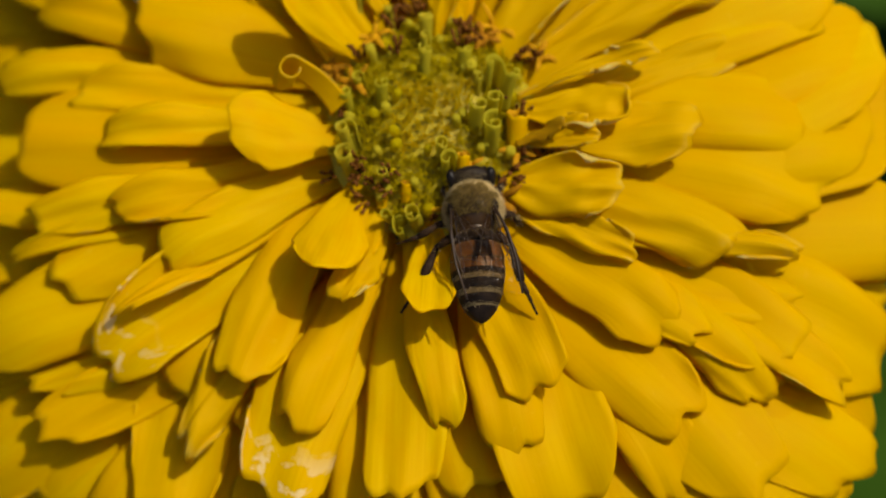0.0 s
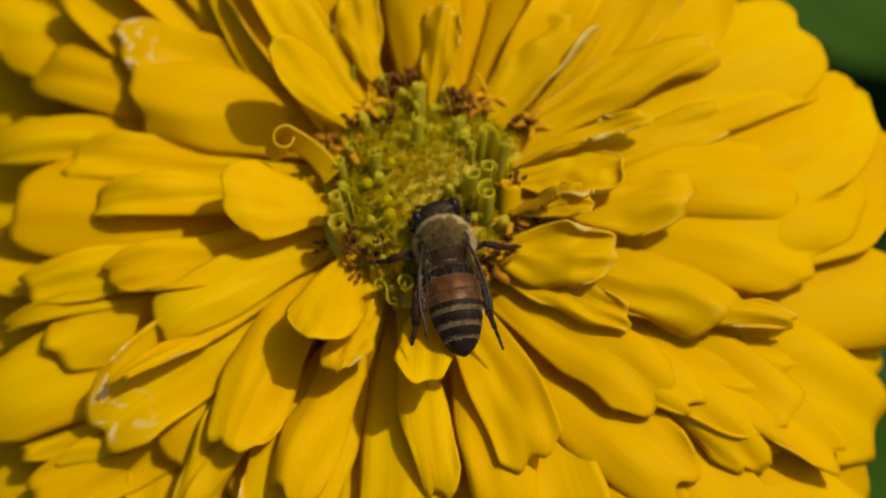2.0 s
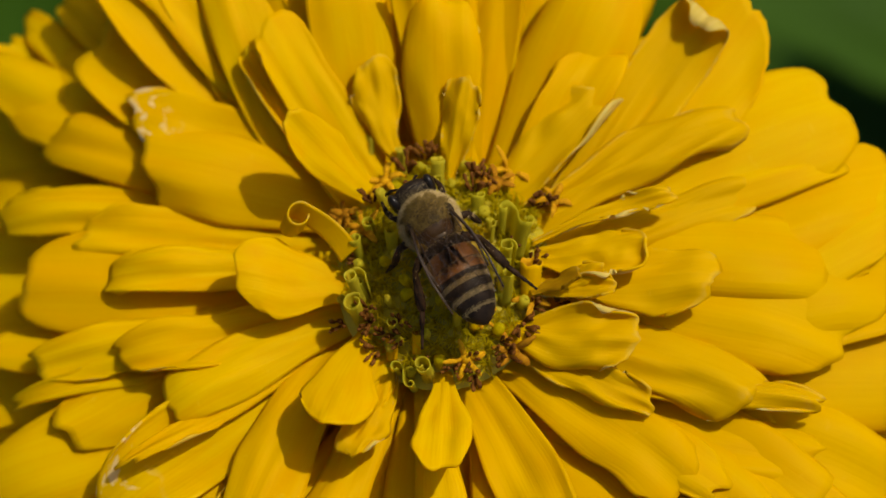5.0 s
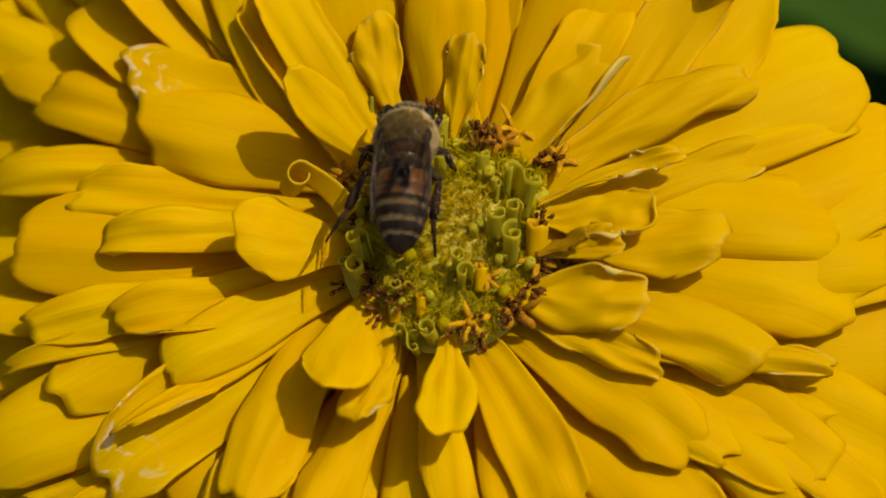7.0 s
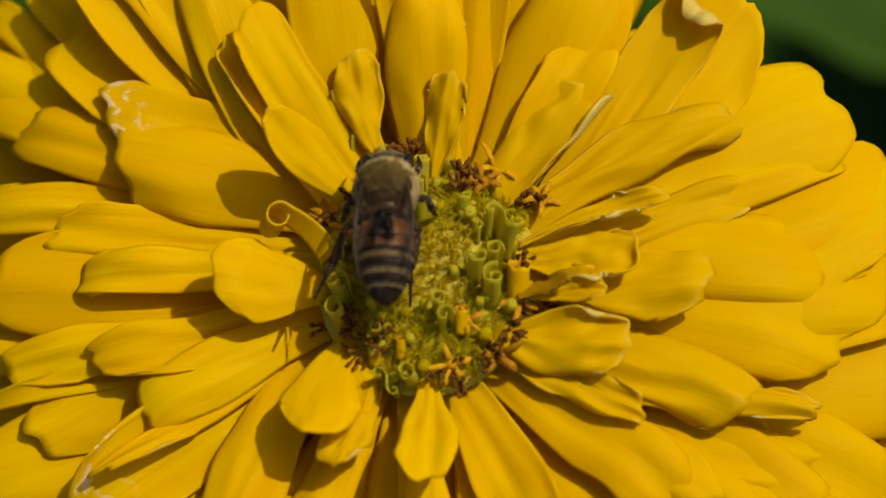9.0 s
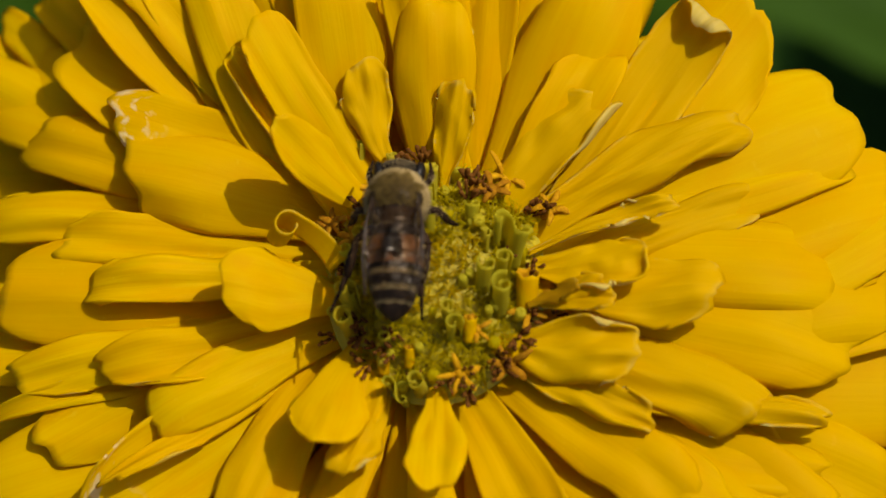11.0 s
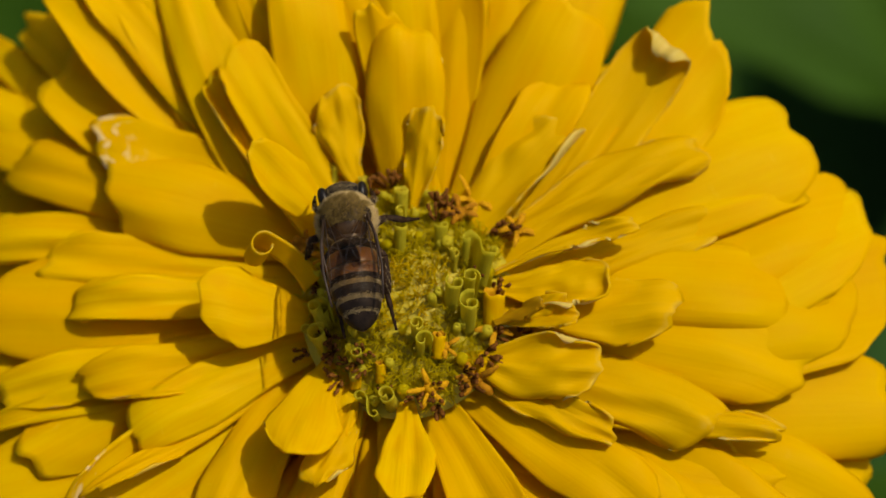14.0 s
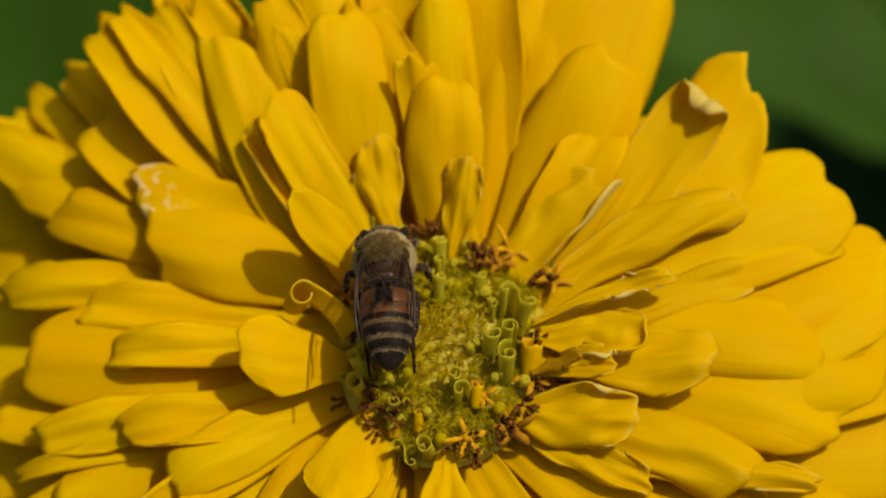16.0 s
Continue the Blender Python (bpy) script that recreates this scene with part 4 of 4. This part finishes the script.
petal(-8.0, 32.9, 0.6, 27.9, 7.8, drop=0.3)
petal(104.6, 29.4, 4.5, 24.4, 5.9, drop=2, lift=9.5)
petal(93.6, 29.8, 2.8, 24.8, 6.0, drop=2, lift=9.6)
petal(119.6, 33.7, -1.5, 28.7, 5.3, drop=2, lift=9.7)
petal(126.4, 37.6, -1.7, 32.6, 4.4, drop=3, lift=10.0)
petal(141.5, 43.2, -5.6, 36.0, 4.7, drop=5, lift=7.1)
petal(-156.4, 41.0, -9.0, 36.0, 8.1, rough=1.9)
petal(-143.7, 32.7, -4.5, 27.7, 7.2, scar=0.5, eR=0.5, rough=1.9)
petal(-145.9, 29.7, 2.6, 24.7, 2.0, lift=1.8, rough=1.9)
petal(-148.1, 38.4, -8.9, 33.4, 4.0, hook=-70, uc=0.6, eL=0.3, dry=1, rough=1.9, drop=1.5)
petal(-141.8, 40.1, -12.6, 35.1, 5.1, eL=0.6, rough=1.9)
petal(-147.2, 39.2, -15.1, 32.9, 4.4, rough=1.9, drop=1)
petal(-134.4, 43.8, 2.2, 36.0, 9.1, rough=1.9, drop=3)
petal(-124.0, 38.1, 18.4, 33.1, 7.8, rough=1.9, drop=2)
petal(-125.8, 33.4, 5.3, 28.4, 4.0, eR=1.3, hook=-50, uc=0.85, dry=1, rough=1.9)
petal(-124.7, 26.4, 10.1, 21.4, 5.9, rough=1.9)
petal(-111.5, 27.6, 2.3, 22.6, 5.3, rough=1.9)
petal(-111.6, 17.4, 0.1, 10.0, 3.0, rag=1, eR=1.4, lift=1, dry=1)
petal(-118.9, 16.2, 14.6, 9.0, 5.8, c=0.25, lift=3.5)
petal(-87.2, 17.4, 0.5, 9.0, 4.4, c=0.24, lift=3.5)
petal(-85.5, 25.5, 5.2, 20.5, 4.1, rag=1, cup=-0.4)
petal(-66.2, 24.3, 5.0, 19.3, 5.4, lift=0.6, c=0.05, slant=0.0)
petal(-111.5, 33.1, -0.9, 28.1, 8.0, scar=0.4, rough=1.9)
petal(-92.2, 30.7, 3.4, 25.7, 7.0)
petal(-73.7, 28.0, -2.7, 23.0, 5.8)
petal(-68.3, 34.3, -7.2, 29.3, 9.1)
petal(-48.5, 31.8, 4.5, 26.8, 7.6)
petal(-40.3, 26.3, 7.0, 21.3, 5.6, rag=1, scar=0.2, c=0.1)
petal(-36.4, 28.2, 6.4, 23.0, 4.4, rag=1, drop=0.6)
petal(-31.8, 35.0, 1.3, 30.0, 7.6, rag=1, c=0.1, eR=0.8)
petal(-36.8, 35.6, -0.3, 30.6, 5.3, rag=1)
petal(-46.2, 39.3, -0.7, 34.3, 10.0, c=0.2)
petal(-23.8, 41.1, 8.1, 35.7, 10.6, drop=1.5)
petal(-29.9, 39.3, -2.2, 34.2, 5.2)
petal(-36.2, 44.7, 6.8, 36.0, 9.0, drop=1.5)
petal(-54.2, 37.6, -2.8, 32.6, 5.9)
petal(-33.1, 20.4, 9.7, 15.1, 2.9, eL=1, rag=1, dry=1)
petal(-21.0, 27.0, 3.3, 22.0, 6.1, hook=-60, uc=0.88, eL=0.5, dry=1, slant=-0.06, c=0.08)
petal(-17.2, 31.9, 13.1, 26.1, 2.5, hook=-40, uc=0.8, eL=1.5, dry=1)
petal(-7.0, 40.0, 9.3, 34.5, 11.4, c=0.1, drop=0.8)
petal(-171.9, 37.8, -3.2, 32.8, 4.5, drop=1)
petal(-100.9, 31.8, 4.7, 26.7, 4.5, drop=3)
petal(-83.1, 33.9, 0.1, 28.9, 5.8, drop=4)
petal(-122.3, 38.2, 8.8, 32.8, 7.0, rough=1.9, drop=4)
petal(-112.2, 38.4, 0.1, 33.4, 7.4, rough=1.9, drop=4.5)
petal(-92.7, 37.3, -0.6, 32.3, 7.6, drop=4.5)
petal(-76.0, 38.9, -2.7, 33.9, 8.0, drop=4)
petal(-63.0, 40.4, -3.7, 35.3, 7.6, drop=1)
petal(-50.2, 42.6, 0.9, 36.0, 7.8, drop=1)
petal(-127.9, 44.7, -5.0, 36.0, 8.1, rough=1.9, drop=2)
petal(-145.5, 47.6, -3.9, 36.0, 8.9, rough=1.9, drop=2)
petal(153.6, 45.6, -1.3, 36.0, 6.3, drop=1.5, lift=3.0)
petal(149.8, 46.3, -3.5, 36.0, 5.6, drop=3, lift=3.7)
petal(110.3, 33.3, -0.8, 28.3, 7.0, drop=3, lift=10.5)
petal(99.1, 32.7, 1.5, 27.7, 7.1, drop=3, lift=10.8)
petal(86.7, 31.4, 1.8, 26.4, 7.3, drop=3, lift=10.6)
petal(126.3, 41.5, -3.9, 36.0, 6.3, drop=5, lift=11.5)
petal(76.3, 35.0, -0.1, 30.0, 7.8, drop=3, lift=6.6)
petal(1.9, 33.5, 4.0, 28.4, 5.2)
petal(-24.3, 33.0, 19.8, 26.1, 5.3, drop=1)
petal(-31.6, 43.4, 10.6, 36.0, 8.6, drop=2)
petal(-41.1, 45.2, 5.5, 36.0, 8.0, drop=1.5)
petal(6.6, 39.9, 10.7, 34.2, 11.0, c=0.1, drop=0.8)
petal(15.3, 39.0, 16.2, 34.0, 8.8, drop=0.6, lift=0.5)
petal(-7.7, 11.1, 21.7, 4.0, 1.6, lift=2.2, dry=2, cup=-0.8, rag=1, c=0.3)
petal(-3.1, 12.8, 23.9, 4.5, 1.9, lift=1.6, dry=1, cup=-0.7, eL=1.2, c=0.3)
petal(-117.3, 13.9, 8.7, 8.7, 4.1, drop=1.4)
hidden_petals()


# ---- what moves ----
def motions():
    walk(bee, [
        (0, pose(0.00395, -0.00870, 0.55145, 0, 0, 5.9)),
        (0.5, pose(0.00284, -0.00937, 0.55145, 0, 0, 3.7)),
        (1, pose(0.00349, -0.00994, 0.55145, -4, 0, -2.8)),
        (1.5, pose(0.00212, -0.00927, 0.55145, 0, 0, 14.5)),
        (2, pose(0.00214, -0.00617, 0.55260, 0, 0, 11.5)),
        (2.5, pose(0.00141, -0.00331, 0.55407, 0, 0, 2.5)),
        (3, pose(-0.00008, -0.00063, 0.55520, 0, 0, 12.9)),
        (3.5, pose(-0.00032, -0.00037, 0.55526, 0, 0, 27.7)),
        (4, pose(-0.00032, -0.00200, 0.55491, 0, 0, 29.1)),
        (4.2, pose(-0.00035, -0.00101, 0.55515, 0, 0, 33.0)),
        (6.3, pose(-0.00111, 0.00300, 0.55579, 0, 0, 1.3)),
        (6.5, pose(-0.00137, 0.00384, 0.55565, 0, 0, -7.3)),
        (7, pose(-0.00278, 0.00435, 0.55534, -6, 0, -0.6)),
        (7.5, pose(-0.00290, 0.00425, 0.55530, -3, 0, -0.9)),
        (8, pose(-0.00239, 0.00438, 0.55548, 0, 0, 0.8)),
        (8.5, pose(-0.00304, 0.00384, 0.55531, -8, 0, 2.2)),
        (9, pose(-0.00270, 0.00366, 0.55540, -6, 0, 2.3)),
        (11.3, pose(-0.00244, 0.00377, 0.55549, 0, 0, -0.7)),
        (11.5, pose(-0.00236, 0.00401, 0.55548, 0, 0, -2.6)),
        (12, pose(-0.00327, 0.00414, 0.55535, 4, 0, 5.4)),
        (12.5, pose(-0.00365, 0.00325, 0.55529, 0, 0, 8.7)),
        (13, pose(-0.00305, 0.00296, 0.55559, 0, 0, 16.4)),
        (13.5, pose(-0.00561, 0.00355, 0.55461, -4, 0, 18.6)),
        (14, pose(-0.00423, 0.00346, 0.55503, -8, 0, 11.1)),
        (14.5, pose(-0.00410, 0.00434, 0.55492, -8, 0, 4.5)),
        (15, pose(-0.00453, 0.00416, 0.55472, -8, 0, 4.6)),
        (15.5, pose(-0.00473, 0.00472, 0.55457, -8, 0, 4.7)),
        (16, pose(-0.00441, 0.00442, 0.55477, -8, 0, 5.6)),
    ])
    # the head dips into the florets
    neck = Vector((0, 2.0 * MM, 3.0 * MM))
    rows = []
    for t, down, yaw in ((0, -10, 0), (1, -10, 0), (1.5, -5, 22), (2, -5, 12), (2.5, 0, 0), (3, 0, 5), (4, -10, 6), (6.3, -10, 0), (6.5, -68, 0), (7, -66, 0), (7.5, -60, 0), (8, -52, 0),
                         (8.5, -60, 0), (9, -64, 0), (11.5, -58, 0), (12, -26, 0), (12.5, -36, 0), (13, -10, 24), (13.5, -22, 6), (14, -40, 0), (14.5, -66, 0), (16, -66, 0)):
        rows.append((t, Matrix.Translation(neck) @ pose(0, 0, 0, down, 0, yaw) @ Matrix.Translation(-neck)))
    walk(skull, rows)
    # the antennae feel ahead as it moves on
    for k, (ob, root) in enumerate(antennae):
        rows = []
        for t, up, side in ((0, 0, 0), (0.7, 10, 0), (1.0, 62, -20), (1.4, 10, 0), (2.6, 10, 0), (3.0, 66, 25), (3.4, 15, 0), (4.2, 20, 0), (6.3, 0, 0), (12.6, 0, 0), (13.0, 20, 0), (13.5, 0, 0), (16, 0, 0)):
            rows.append((t, Matrix.Translation(root) @ pose(0, 0, 0, up, 0, side if k else -side) @ Matrix.Translation(-root)))
        walk(ob, rows)
    # the wings lie folded over the abdomen, spread a little at the start, and quiver later
    for sx in (-1, 1):
        for fore in (True, False):
            rest, z = (2, 4.72) if fore else (2, 4.60)
            rows = []
            for t, spread in ((0, 9 if sx > 0 else -8), (0.5, 2), (1, 2), (1.5, 26 if sx > 0 else -10), (2, 4), (2.5, 0), (4, 2), (6.5, -2), (8, 0), (9, -2), (11.5, -1), (12.5, 0), (13, 15 if sx > 0 else -6), (13.5, 0), (14.5, -1), (16, 0)):
                rows.append((t, pose(sx * 1.60 * MM, -0.35 * MM, z * MM, -4 if fore else -4.5, sx * 9, sx * (rest + spread))))
            walk(wings[sx, fore], rows)
    # legs step as the bee shifts: each has its swing about the hip and how far its shin is stretched out
    steps = {
        0: ((0, 0, 0), (4, -6, 10), (8, 0, 0), (13.5, 0, 5), (16, 0, 0)),
        1: ((0, 8, 66), (1, 0, 55), (2, -18, 50), (2.5, -28, 55), (3, -12, 50), (4, 6, 30), (6.5, 4, 8), (8, 10, 4), (11.5, 6, 10), (13, 14, 14), (14, 8, 6), (16, 4, 0)),
        2: ((0, -10, 12), (1, -4, 6), (2.5, 0, 4), (4, -6, 10), (6.5, -8, 8), (8, -12, 10), (9, -8, 6), (11.5, -4, 0), (13.5, 8, -12), (14.5, 12, -14), (16, 10, -12)),
        3: ((0, 0, 0), (4, 4, 8), (8, 0, 0), (13.5, 0, 0), (16, 0, 0)),
        4: ((0, 0, 4), (1.5, 2, 20), (2.5, 6, 64), (3, 2, 50), (4, 0, 20), (6.5, -4, 4), (8, -6, 0), (11.5, 0, 20), (12.5, 14, 50), (13.5, 34, 66), (14, 20, 40), (14.5, 0, 4), (16, 0, 0)),
        5: ((0, 4, 4), (1, 4, 2), (2.5, -8, 0), (4, 2, 6), (6.3, 4, 6), (6.5, 4, 6), (7, -6, -14), (8, -10, -20), (9, -8, -16), (11.5, -6, -12), (13.5, -4, -8), (16, -8, -14)),
    }
    for k, (ob, shin, foot, hip, knee, axis) in enumerate(legs):
        rows, bent = [], []
        for t, swing, stretch in steps[k]:
            wag = 3 * math.sin(t * 2.3 + k * 2.1)
            rows.append((t, Matrix.Translation(hip) @ pose(0, 0, 0, 0, 0, swing + wag) @ Matrix.Translation(-hip)))
            bent.append((t, Matrix.Translation(knee) @ Matrix.Rotation(radians(stretch), 4, axis) @ Matrix.Translation(-knee)))
        walk(ob, rows)
        walk(shin, bent)
        walk(foot, bent)


motions()
